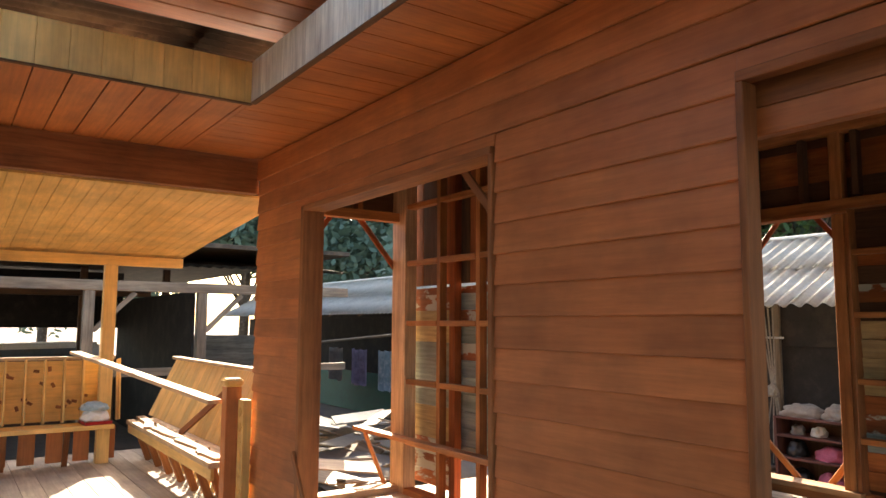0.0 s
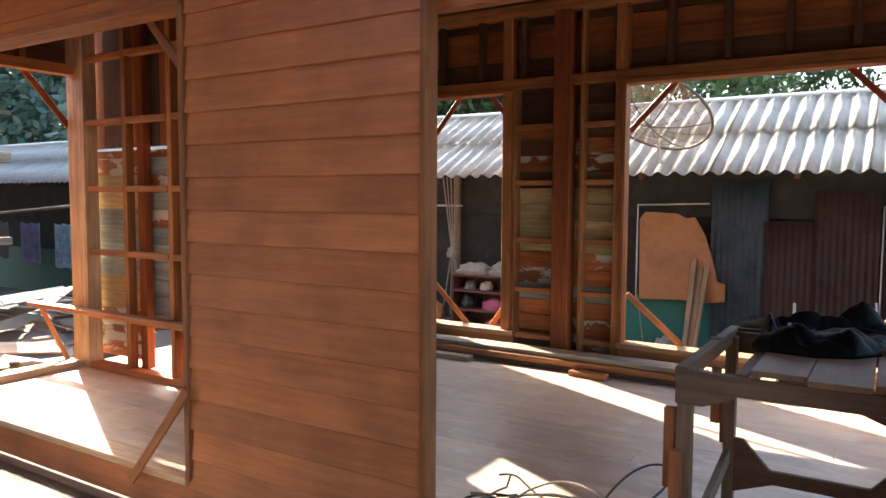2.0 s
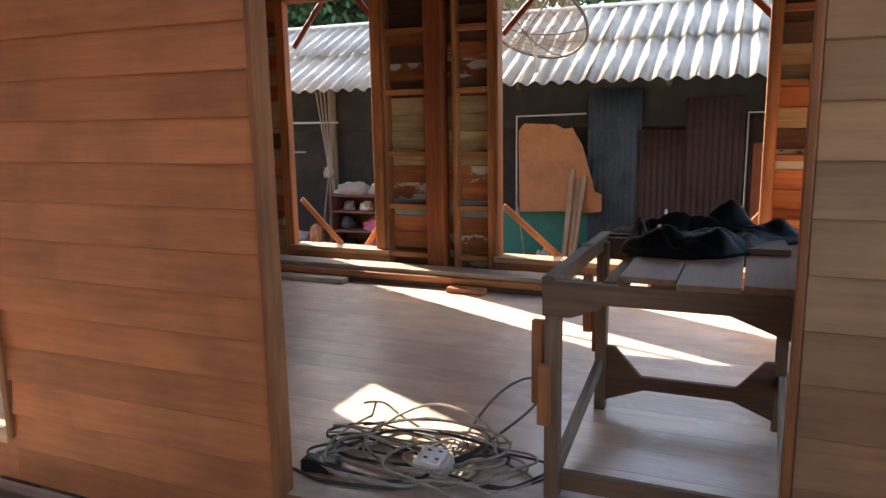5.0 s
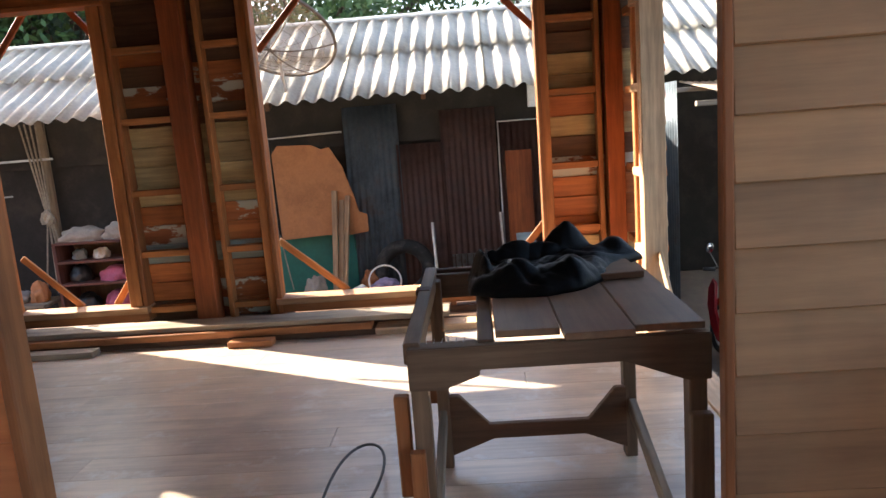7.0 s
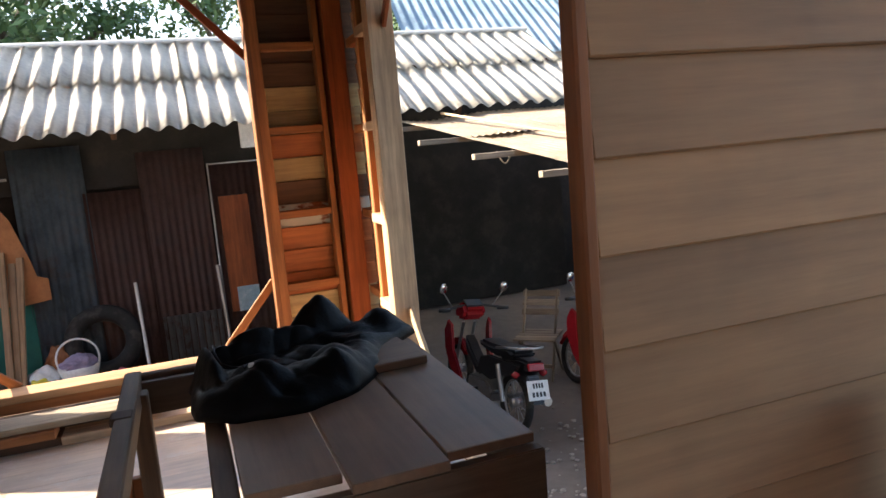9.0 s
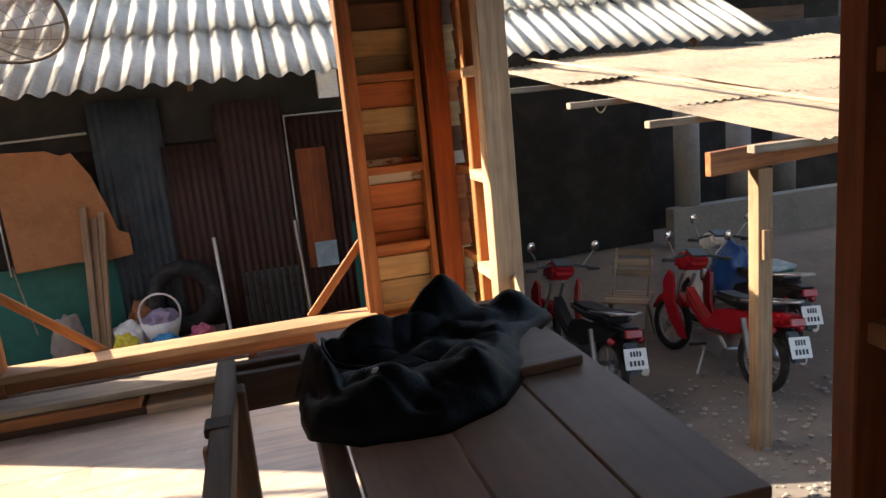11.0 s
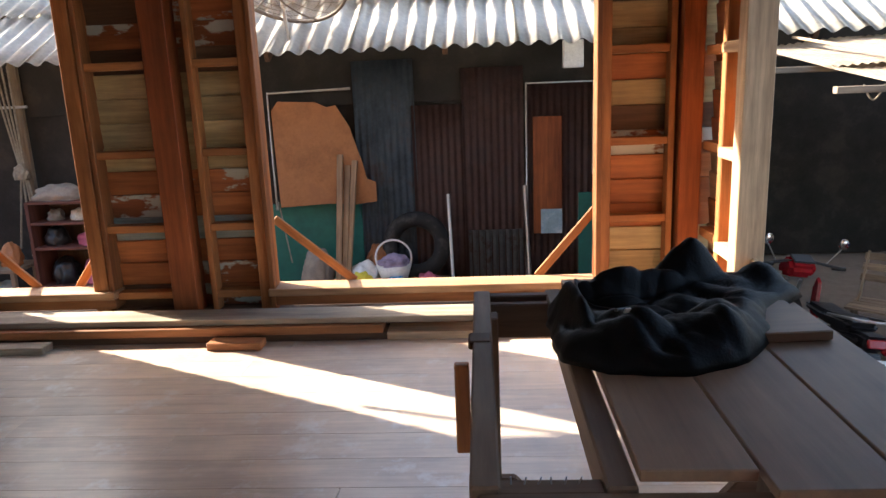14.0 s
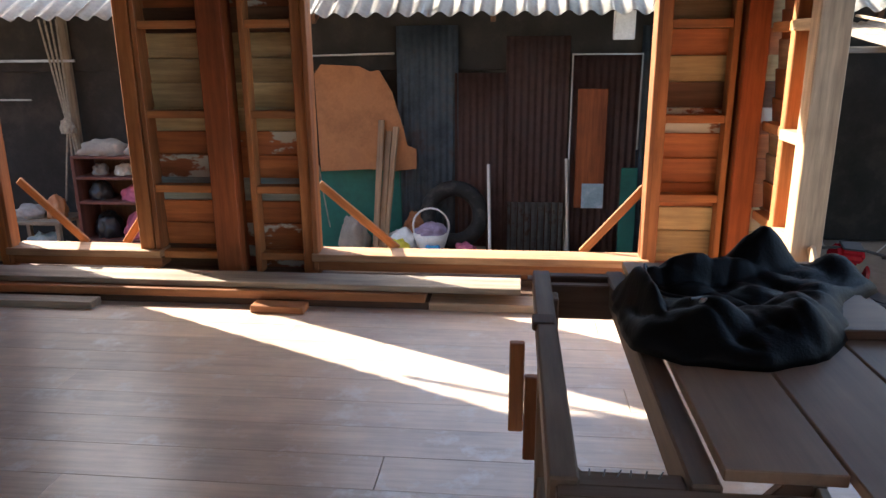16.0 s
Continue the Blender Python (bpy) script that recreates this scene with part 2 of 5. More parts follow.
def tube(name, parent, pts, r, mat, label="", cyclic=False, res=2):
    """A round bar, wire or pipe through points."""
    cu = bpy.data.curves.new(name, "CURVE")
    cu.dimensions, cu.bevel_depth, cu.bevel_resolution = "3D", r, res
    sp = cu.splines.new("POLY")
    sp.points.add(len(pts) - 1)
    for p, q in zip(sp.points, pts):
        p.co = (*q, 1)
    sp.use_cyclic_u = cyclic
    cu.use_fill_caps = True
    cu.materials.append(mat)
    tmp = bpy.data.objects.new(name, cu)
    me = bpy.data.meshes.new_from_object(tmp)
    bpy.data.objects.remove(tmp)
    me.shade_smooth()
    ob = new(name, me)
    if parent:
        ob.parent = parent
    return tagged(ob, label)


def arc(c, r, a0, a1, n, axis="y"):
    out = []
    for i in range(n + 1):
        a = radians(a0 + (a1 - a0) * i / n)
        u, v = r * math.cos(a), r * math.sin(a)
        out.append((c[0] + u, c[1], c[2] + v) if axis == "y" else (c[0], c[1] + u, c[2] + v) if axis == "x" else (c[0] + u, c[1] + v, c[2]))
    return out


def prism(name, parent, outline, width, mat, bevel=0.01, label="", smooth=False):
    """An outline in x and z, as thick as width across y."""
    bm = bmesh.new()
    f = bm.faces.new([bm.verts.new((x, -width / 2, z)) for x, z in outline])
    r = bmesh.ops.extrude_face_region(bm, geom=[f])
    bmesh.ops.translate(bm, vec=(0, width, 0), verts=[v for v in r["geom"] if isinstance(v, bmesh.types.BMVert)])
    bmesh.ops.recalc_face_normals(bm, faces=bm.faces)
    if bevel:
        bmesh.ops.bevel(bm, geom=bm.edges[:], offset=bevel, segments=2, affect="EDGES")
    return part(name, bm, pick(mat, (1, 0, 0)), parent, label, smooth)


def lathe(name, parent, profile, mat, at=(0, 0, 0), n=20, label="", squash=1.0, axis="z"):
    """A turned shape from (radius, height) pairs."""
    bm = bmesh.new()
    rings = [[bm.verts.new((r * math.cos(2 * math.pi * i / n), r * math.sin(2 * math.pi * i / n) * squash, z)) for i in range(n)] for r, z in profile]
    for a, b in zip(rings, rings[1:]):
        for i in range(n):
            bm.faces.new((a[i], a[(i + 1) % n], b[(i + 1) % n], b[i]))
    for ring, flip in ((rings[0], True), (rings[-1], False)):
        bm.faces.new(ring[::-1] if flip else ring)
    bmesh.ops.recalc_face_normals(bm, faces=bm.faces)
    ob = part(name, bm, mat, parent, label, True)
    ob.matrix_basis = pose(*at, *((0, 0, 0) if axis == "z" else (90, 0, 0) if axis == "y" else (0, 90, 0)))
    return ob


def lump(name, parent, at, size, mat, seed, rough=0.25, label="", sub=4, flat=0.25, freq=2.2):
    """A soft sack, bundle or stone: a ball with folds and a flat underside."""
    bm = bmesh.new()
    bmesh.ops.create_icosphere(bm, subdivisions=sub, radius=1)
    for v in bm.verts:
        n = v.co.normalized()
        k = 1 + rough * (noise.noise(n * freq + Vector((seed * 7.1, seed * 3.3, 0))) * 1.3 - 0.6 * abs(noise.noise(n * freq * 2.1 + Vector((seed, 0, 9)))))
        v.co = n * k
        v.co.z = max(v.co.z, -flat)
    lo = min(v.co.z for v in bm.verts)
    for v in bm.verts:
        v.co = Vector((v.co.x * size[0] / 2, v.co.y * size[1] / 2, (v.co.z - lo) * size[2] / (1 - lo)))
    ob = part(name, bm, mat, parent, label, True)
    ob.location = at
    return ob


def sheet(name, parent, origin, along, up, width, length, pitch, depth, mat, label="", thick=0.006, wavy=0.0, seed=0):
    """Corrugated sheet: waves across 'along', ridges running 'up'."""
    along, up = Vector(along).normalized(), Vector(up).normalized()
    nrm = along.cross(up).normalized()
    n, rows = max(8, int(width / pitch * 8)), max(1, int(length / 0.5))
    bm = bmesh.new()
    grid = []
    for j in range(rows + 1):
        row = []
        for i in range(n + 1):
            s, t = width * i / n, length * j / rows
            h = depth / 2 * math.cos(2 * math.pi * s / pitch) + wavy * noise.noise((s * 1.5 + seed, t * 1.5, seed))
            row.append(bm.verts.new(Vector(origin) + along * s + up * t + nrm * h))
        grid.append(row)
    faces = [bm.faces.new((a[i], a[i + 1], b[i + 1], b[i])) for a, b in zip(grid, grid[1:]) for i in range(n)]
    bmesh.ops.solidify(bm, geom=faces, thickness=thick)
    return part(name, bm, mat, parent, label, True)


def setting(name, label, category):
    return tagged(holder(name), label, category, kind="structure")


def lap_boards(parent, x0, x1, z0, z1, y, out, mats, pitch=0.15, first=0.0, along="x", ragged=0.0, seed=1, order=None):
    """Lapped boards from x0 to x1 (or along y), each lower edge proud towards out (-1 or 1)."""
    rnd = random.Random(seed)
    k = math.floor((z0 - first) / pitch)
    rising = iter(order or ())
    while first + k * pitch < z1 - 0.01:
        lo, hi = max(first + k * pitch, z0), min(first + (k + 1) * pitch + 0.018, z1)
        k += 1
        if hi - lo < 0.03:
            continue
        mat = next(rising, None) or (mats[0] if len(mats) == 1 else mats[rnd.randrange(len(mats))])
        a, b = x0 - rnd.random() * ragged, x1 + rnd.random() * ragged
        a, b = round(a, 2 if ragged else 3), round(b, 2 if ragged else 3)
        lean = 5.8 * out
        yy = y + out * 0.006
        jitter = (rnd.random() - 0.5) * 0.25
        if along == "x":
            block("siding_board", parent, ((a + b) / 2, yy, (lo + hi) / 2), (b - a, 0.016, round(hi - lo, 3)), mat, (lean, jitter, 0), 0.003)
        else:
            block("siding_board", parent, (yy, (a + b) / 2, (lo + hi) / 2), (0.016, b - a, round(hi - lo, 3)), mat, (jitter, -lean, 0), 0.003)


# ---- floors ----
room_floor = setting("floor", "pale worn plank floor of the unfinished room", "floor")
span("floor_joists", room_floor, (-4.4, 2.70, -0.16), (2.0, 6.24, -0.03), OLD_DARK)
rnd = random.Random(5)
y = 2.70
while y < 6.15:
    x = -4.4 - rnd.random()
    while x < 2.0:
        ln = 1.8 + 0.2 * rnd.randrange(6)
        a, b = max(x, -4.4), min(x + ln, 2.0)
        if b - a > 0.05:
            block("plank", room_floor, ((a + b) / 2, y + 0.1, -0.0125 + 0.0004 * rnd.random()), (round(b - a - 0.002, 2), 0.1990, 0.025), FLOORW, (0, 0, 0), 0.001)
        x += ln
    y += 0.2
porch_floor = setting("porch_floor", "grey-brown wooden plank floor of the porch and terrace", "floor")
y = -2.2
while y < 3.4:
    for a, b in ((-9.0, -5.9), (-5.9, -2.6), (-2.6, 0.4), (0.4, 2.6)):
        if y > 2.45 and a > -6.0:
            continue
        block("plank", porch_floor, ((a + b) / 2, y + 0.1, -0.215), (b - a - 0.004, 0.196, 0.03), PORCHW, (0, 0, 0), 0.003)
    y += 0.2
span("porch_edge_plank", porch_floor, (-5.9, 2.455, -0.23), (2.6, 2.66, -0.2), PORCHW)
span("porch_joists", porch_floor, (-9.0, -2.2, -0.36), (2.6, 2.64, -0.24), OLD_DARK)
span("terrace_joists", porch_floor, (-9.0, 2.66, -0.36), (-4.7, 3.4, -0.24), OLD_DARK)

# ---- front wall, with its lapped boards towards the porch ----
W1 = 2.70
wall_front = setting("wall_front", "orange lapped timber wall with a window and a doorway", "wall")
for x0, x1, z0, z1, first, sd in (
    (-4.86, -3.88, -0.2, 2.386, 0.106, 2), (-3.88, -1.58, -0.2, 0.0, 0.106, 3), (-3.88, -1.58, 2.32, 2.386, 0.106, 4),
    (-1.58, -0.245, -0.2, 2.386, 0.106, 5), (-0.245, 1.385, 2.29, 2.386, 0.106, 6), (-4.86, 1.385, 2.386, 2.86, 0.106, 8), (1.385, 2.05, -0.2, 2.86, 0.0755, 7)):
    lap_boards(wall_front, x0, x1, z0, z1, W1 - 0.008, -1, [SIDING if x0 < 1 else RAW], 0.152 if x0 < 1 else 0.1395, first, seed=sd, ragged=0.012 if x0 == -1.58 else 0)
for x0, x1 in ((-4.82, -4.72), (-3.96, -3.87), (-1.58, -1.49), (-1.0, -0.92), (-0.35, -0.255), (1.88, 1.98)):
    span("stud", wall_front, (x0, W1 + 0.012, -0.16), (x1, W1 + 0.10, 2.9), STUD)
for z in (0.5, 0.98, 1.46, 1.94, 2.42):
    span("nogging", wall_front, (-4.72, W1 + 0.02, z), (-3.96, W1 + 0.09, z + 0.05), STUD)
    span("nogging", wall_front, (-1.49, W1 + 0.02, z), (-1.0, W1 + 0.09, z + 0.05), STUD)
    span("nogging", wall_front, (-0.92, W1 + 0.02, z), (-0.35, W1 + 0.09, z + 0.05), STUD)
    span("nogging", wall_front, (1.46, W1 + 0.02, z), (1.88, W1 + 0.09, z + 0.05), STUD)
span("stud", wall_front, (1.42, W1 + 0.008, -0.16), (1.46, W1 + 0.045, 2.9), STUD)
span("top_plate", wall_front, (-4.84, W1 + 0.012, 2.80), (2.0, W1 + 0.11, 2.92), STUD)
span("header", wall_front, (-0.25, W1 + 0.055, 2.09), (1.385, W1 + 0.11, 2.19), SIDING)
span("header_panel", wall_front, (-0.25, W1 + 0.06, 2.192), (1.385, W1 + 0.085, 2.79), FRAME)
span("corner_trim", wall_front, (2.052, W1 - 0.045, -0.2), (2.085, W1 + 0.03, 2.86), FRAME)
span("frieze_board", wall_front, (-4.86, W1 - 0.04, 2.67), (2.05, W1 - 0.022, 2.85), CEILING)

door_frame = tagged(holder("doorway_1"), "bare brown timber frame of the doorway", "doorway", kind="structure")
span("jamb", door_frame, (-0.244, W1 - 0.04, -0.17), (-0.215, W1 + 0.045, 2.27), FRAME)
span("jamb", door_frame, (1.362, W1 - 0.035, -0.17), (1.384, W1 + 0.006, 2.27), FRAME)
span("head", door_frame, (-0.244, W1 - 0.04, 2.27), (1.384, W1 + 0.02, 2.31), FRAME)
span("threshold", door_frame, (-0.215, W1 - 0.03, -0.17), (1.362, W1 + 0.005, 0.0), FRAME)

window_a = tagged(holder("window_1"), "unglazed window opening in brown timber frame with braces", "window", kind="structure")
span("jamb", window_a, (-3.88, W1 - 0.05, 0.0), (-3.825, W1 + 0.12, 2.32), FRAME)
span("jamb", window_a, (-1.618, W1 - 0.04, 0.0), (-1.584, W1 + 0.12, 2.32), FRAME)
span("head", window_a, (-3.88, W1 - 0.05, 2.28), (-1.584, W1 + 0.12, 2.32), FRAME)
span("sill", window_a, (-3.825, W1 - 0.04, -0.03), (-1.618, W1 + 0.12, 0.01), PALE)
bar("brace", window_a, (-2.08, W1 + 0.14, 2.32), (-1.52, W1 + 0.14, 1.74), 0.02, 0.05, FRAME)
bar("brace", window_a, (-3.90, W1 - 0.06, 0.50), (-3.52, W1 - 0.06, -0.02), 0.02, 0.045, FRAME)
bar("brace", window_a, (-2.02, W1 - 0.06, -0.08), (-1.56, W1 - 0.06, 0.46), 0.02, 0.05, FRAME)

# ---- back wall, reclaimed boards outside ----
W2 = 6.13
CR, RE, DK, CH, BL = OLD_CREAM, OLD_RED, OLD_DARK, OLD_CHIP, OLD_BLUE
BAYS = {  # reclaimed boards from the floor up, bay by bay
    12: [DK, DK, RE, RE, BL, CH, RE, CR, CR, CR, CR, DK, CH, DK, RE, DK, DK, DK],
    13: [DK, CH, CH, RE, BL, RE, CH, CR, CR, CR, CR, DK, CH, CH, DK, DK, DK, DK],
    14: [DK, CR, CR, CR, RE, RE, RE, CH, DK, CR, RE, CR, CR, DK, DK, DK, DK, DK]}
wall_back = setting("wall_back", "stud wall clad outside with mixed reclaimed boards", "wall")
for x0, x1, z0, z1, sd in ((-3.05, -2.60, 0, 2.4, 11), (-1.66, -1.125, 0, 2.4, 12), (-1.122, -0.60, 0, 2.4, 13), (1.33, 2.0, 0, 2.4, 14), (-3.05, 2.0, 2.4, 3.1, 15), (-2.52, -1.66, -0.1, 0.1, 16), (-0.60, 1.33, -0.1, 0.1, 17)):
    dark = [OLD_DARK, OLD_RED] if sd == 15 else OLDMIX
    lap_boards(wall_back, x0, x1, z0, z1, W2 + 0.125, 1, dark, 0.14, 0.06, seed=sd, order=BAYS.get(sd))
for x0, x1, d, mat in ((-3.05, -2.95, 0, STUD), (-2.62, -2.555, 0, STUD), (-1.70, -1.61, 0.012, STUD), (-1.20, -1.05, -0.03, REDPOST), (-0.98, -0.945, 0.02, STUD), (-0.68, -0.585, 0.012, STUD), (1.31, 1.385, 0.012, STUD), (1.70, 1.735, 0.02, STUD)):
    span("stud", wall_back, (x0, W2 + d, 0.02), (x1, W2 + 0.115, 2.95), mat)
span("corner_post", wall_back, (1.755, W2 - 0.03, 0.0), (1.87, W2 + 0.115, 2.95), REDPOST)
for z in (0.15, 0.56, 1.00, 1.50, 1.98):
    for x0, x1 in ((-1.61, -1.20), (-0.945, -0.68), (1.385, 1.70)):
        dz = 0.02 if x0 > 0 else 0.0
        span("nogging", wall_back, (x0, W2 + 0.03, z - dz), (x1, W2 + 0.112, z - dz + 0.045), STUD)
for x in [-2.8 + 0.42 * i for i in range(12)]:
    span("cripple_stud", wall_back, (x, W2 + 0.03, 2.44), (x + 0.05, W2 + 0.11, 2.95), OLD_DARK)
span("lintel", wall_back, (-3.05, W2 + 0.004, 2.34), (2.0, W2 + 0.118, 2.42), STUD)
span("top_plate", wall_back, (-3.05, W2 + 0.004, 2.95), (2.0, W2 + 0.118, 3.05), STUD)
span("base_plate", wall_back, (-3.05, W2 - 0.02, 0.0), (1.78, W2 + 0.118, 0.075), OLD_DARK)


def back_window(name, x0, x1, label):
    w = tagged(holder(name), label, "window", kind="structure")
    span("jamb", w, (x0 - 0.03, W2 - 0.015, 0.10), (x0, W2 + 0.05, 2.34), FRAME)
    span("jamb", w, (x1, W2 + 0.01, 0.10), (x1 + 0.03, W2 + 0.14, 2.34), FRAME)
    span("head", w, (x0 - 0.03, W2 - 0.015, 2.305), (x1 + 0.03, W2 + 0.14, 2.338), FRAME)
    span("sill", w, (x0 - 0.04, W2 - 0.03, 0.165), (x1 + 0.04, W2 + 0.15, 0.21), SILLW)
    span("sill_rail", w, (x0 - 0.04, W2 - 0.012, 0.105), (x1 + 0.04, W2 + 0.05, 0.164), FRAME)
    e = W2 + 0.165
    k = min(0.45, (x1 - x0) * 0.42)
    bar("brace", w, (x0 - 0.02, e, 1.94), (x0 + k * 0.85, e, 2.36), 0.02, 0.045, REDPOST)
    bar("brace", w, (x1 + 0.02, e, 1.94), (x1 - k * 0.85, e, 2.36), 0.02, 0.045, REDPOST)
    bar("brace", w, (x0 - 0.02, e, 0.60), (x0 + k, e, 0.20), 0.02, 0.05, STUD)
    bar("brace", w, (x1 + 0.02, e, 0.60), (x1 - k * 0.72, e, 0.20), 0.02, 0.05, STUD)
    return w


back_window("window_2", -2.52, -1.60, "narrow unglazed window opening with corner braces")
big = back_window("window_3", -0.58, 1.305, "large unglazed window opening with corner braces")
span("packer", big, (0.62, W2 - 0.005, 0.075), (0.66, W2 + 0.05, 0.105), FRAME)

# ---- right wall with its wide opening ----
W3 = 1.83
wall_right = setting("wall_right", "stud wall with pale posts beside a wide opening", "wall")
lap_boards(wall_right, 5.44, 6.2, -0.1, 2.4, W3 + 0.125, 1, [SIDING, PALE], 0.15, 0.05, "y", 0.0, 21)
lap_boards(wall_right, 2.72, 3.34, -0.1, 2.4, W3 + 0.125, 1, [OLD_DARK, SIDING, OLD_BLUE], 0.15, 0.05, "y", 0.0, 22)
lap_boards(wall_right, 2.72, 6.2, 2.4, 3.05, W3 + 0.125, 1, [OLD_DARK], 0.15, 0.05, "y", 0.0, 23)
span("post", wall_right, (W3 - 0.02, 5.33, -0.15), (W3 + 0.112, 5.43, 2.95), PALE)
span("stud", wall_right, (W3 + 0.02, 5.70, 0.0), (W3 + 0.11, 5.76, 2.95), STUD)
for z in (0.47, 0.95, 1.45, 1.95):
    span("nogging", wall_right, (W3 + 0.0, 5.43, z), (W3 + 0.11, 5.70, z + 0.05), PALE)
    span("nogging", wall_right, (W3 + 0.045, 5.76, z), (W3 + 0.11, 6.1, z + 0.05), STUD)
    span("nogging", wall_right, (W3 + 0.02, 2.83, z - 0.1), (W3 + 0.11, 3.27, z - 0.055), STUD)
span("stud", wall_right, (W3, 3.27, -0.1), (W3 + 0.11, 3.33, 2.95), REDPOST)
span("lintel", wall_right, (W3, 3.33, 2.38), (W3 + 0.11, 5.33, 2.46), STUD)
span("top_plate", wall_right, (W3, 2.83, 2.95), (W3 + 0.11, 6.13, 3.05), STUD)
bar("brace", wall_right, (W3 + 0.06, 5.32, 0.52), (W3 + 0.10, 4.90, -0.05), 0.022, 0.045, PALE)
bar("brace", wall_right, (W3 + 0.06, 5.33, 1.95), (W3 + 0.06, 4.90, 2.42), 0.022, 0.045, REDPOST)
span("floor_edge", wall_right, (W3 + 0.02, 3.33, -0.12), (W3 + 0.165, 5.33, 0.012), PALE)

# ---- left wing: side wall with opening, inner stud wall ----
W5 = -4.30
wall_left = setting("wall_left", "end wall of the wing with an open window", "wall")
lap_boards(wall_left, 2.72, 2.98, -0.1, 2.9, W5 - 0.125, -1, [SIDING], 0.147, 0.05, "y", 0.0, 31)
lap_boards(wall_left, 2.98, 3.80, 2.42, 2.9, W5 - 0.125, -1, [OLD_DARK], 0.147, 0.05, "y", 0.0, 32)
lap_boards(wall_left, 2.98, 3.80, -0.15, 0.0, W5 - 0.125, -1, [OLD_BLUE], 0.147, -0.15, "y", 0.0, 33)
span("lintel", wall_left, (W5 - 0.1, 2.8, 2.34), (W5, 3.78, 2.42), STUD)
span("stud", wall_left, (W5 - 0.1, 3.36, 2.42), (W5, 3.41, 2.85), STUD)
span("top_plate", wall_left, (W5 - 0.1, 2.8, 2.85), (W5, 3.9, 2.95), STUD)
span("jamb", wall_left, (W5 - 0.11, 2.93, 0.0), (W5 + 0.01, 3.0, 2.34), STUD)
span("sill", wall_left, (W5 - 0.13, 3.0, 0.0), (W5 + 0.02, 3.78, 0.055), PALE)
bar("brace", wall_left, (W5 - 0.12, 3.0, 2.14), (W5 - 0.12, 3.16, 2.36), 0.02, 0.045, REDPOST)
bar("brace", wall_left, (W5 - 0.12, 3.80, 1.94), (W5 - 0.12, 3.42, 2.38), 0.02, 0.05, REDPOST)

W4 = 3.80
wall_inner = setting("wall_inner", "open grid of studs and noggings with reclaimed boards behind", "wall")
span("corner_post", wall_inner, (-4.42, W4 - 0.02, 0.0), (-4.20, W4 + 0.10, 2.95), PALE)
for x0, x1, d in ((-3.74, -3.69, 0.0), (-3.66, -3.58, 0.07), (-3.21, -3.16, 0.0), (-3.13, -3.05, 0.07), (-2.66, -2.61, 0.0), (-2.10, -2.05, 0.0), (-1.75, -1.63, 0.0)):
    span("stud", wall_inner, (x0, W4 + d, 0.05), (x1, W4 + d + 0.07, 2.95), STUD if d == 0 else REDPOST)
for z in (0.41, 0.92, 1.42, 1.94, 2.44):
    for x0, x1 in ((-4.20, -3.74), (-3.69, -3.21), (-3.16, -2.66), (-2.61, -2.10), (-2.05, -1.75)):
        span("nogging", wall_inner, (x0, W4 - 0.005, z), (x1, W4 + 0.065, z + 0.045), STUD)
span("base_plate", wall_inner, (-4.20, W4 - 0.02, 0.0), (-1.63, W4 + 0.10, 0.05), STUD)
lap_boards(wall_inner, -4.4, -3.66, 0.08, 1.75, W4 + 0.165, 1, [OLD_BLUE, OLD_CREAM, OLD_BLUE, OLD_CHIP], 0.135, 0.05, seed=41)
lap_boards(wall_inner, -3.66, -1.65, 0.40, 1.75, W4 + 0.165, 1, [OLD_BLUE, OLD_CREAM, OLD_CHIP, OLD_BLUE], 0.135, 0.05, seed=42)
x = -4.4
rnd = random.Random(8)
while x < -1.7:
    span("upright_board", wall_inner, (x, W4 + 0.15, 1.77), (x + 0.225, W4 + 0.17, 2.95), OLD_RED if rnd.random() < 0.7 else OLD_DARK)
    x += 0.23
ledge = tagged(holder("ledge_board"), "bare board ledge passing out through the open window", "board")
span("board", ledge, (-4.95, W4 - 0.12, 0.455), (-2.0, W4 - 0.02, 0.49), FRAME)
bar("strut", ledge, (-4.80, W4 - 0.07, 0.45), (-4.40, W4 - 0.07, 0.02), 0.02, 0.045, STUD)
wall_side = setting("wall_side", "board wall closing the main room", "wall")
# Unseen wall; its gap is placed to drop a sun patch near the cables.
for y0, y1, z0, z1 in ((3.97, 4.72, 0, 3.0), (5.10, 6.13, 0, 3.0), (4.72, 5.10, 0, 1.88), (4.72, 5.10, 2.56, 3.0)):
    span("board_panel", wall_side, (-3.06, y0, z0), (-3.02, y1, z1), OLD_RED)

# ---- ceilings and roof ----
CZ = 2.86


def ceiling_mesh(name, boards, mat, label):
    bm = bmesh.new()
    for lo, hi in boards:
        r = bmesh.ops.create_cube(bm, size=1)
        for v in r["verts"]:
            v.co = Vector([(lo[i] + hi[i]) / 2 + v.co[i] * (hi[i] - lo[i]) for i in range(3)])
    return tagged(finish(name, bm, mat), label, "ceiling", kind="structure")


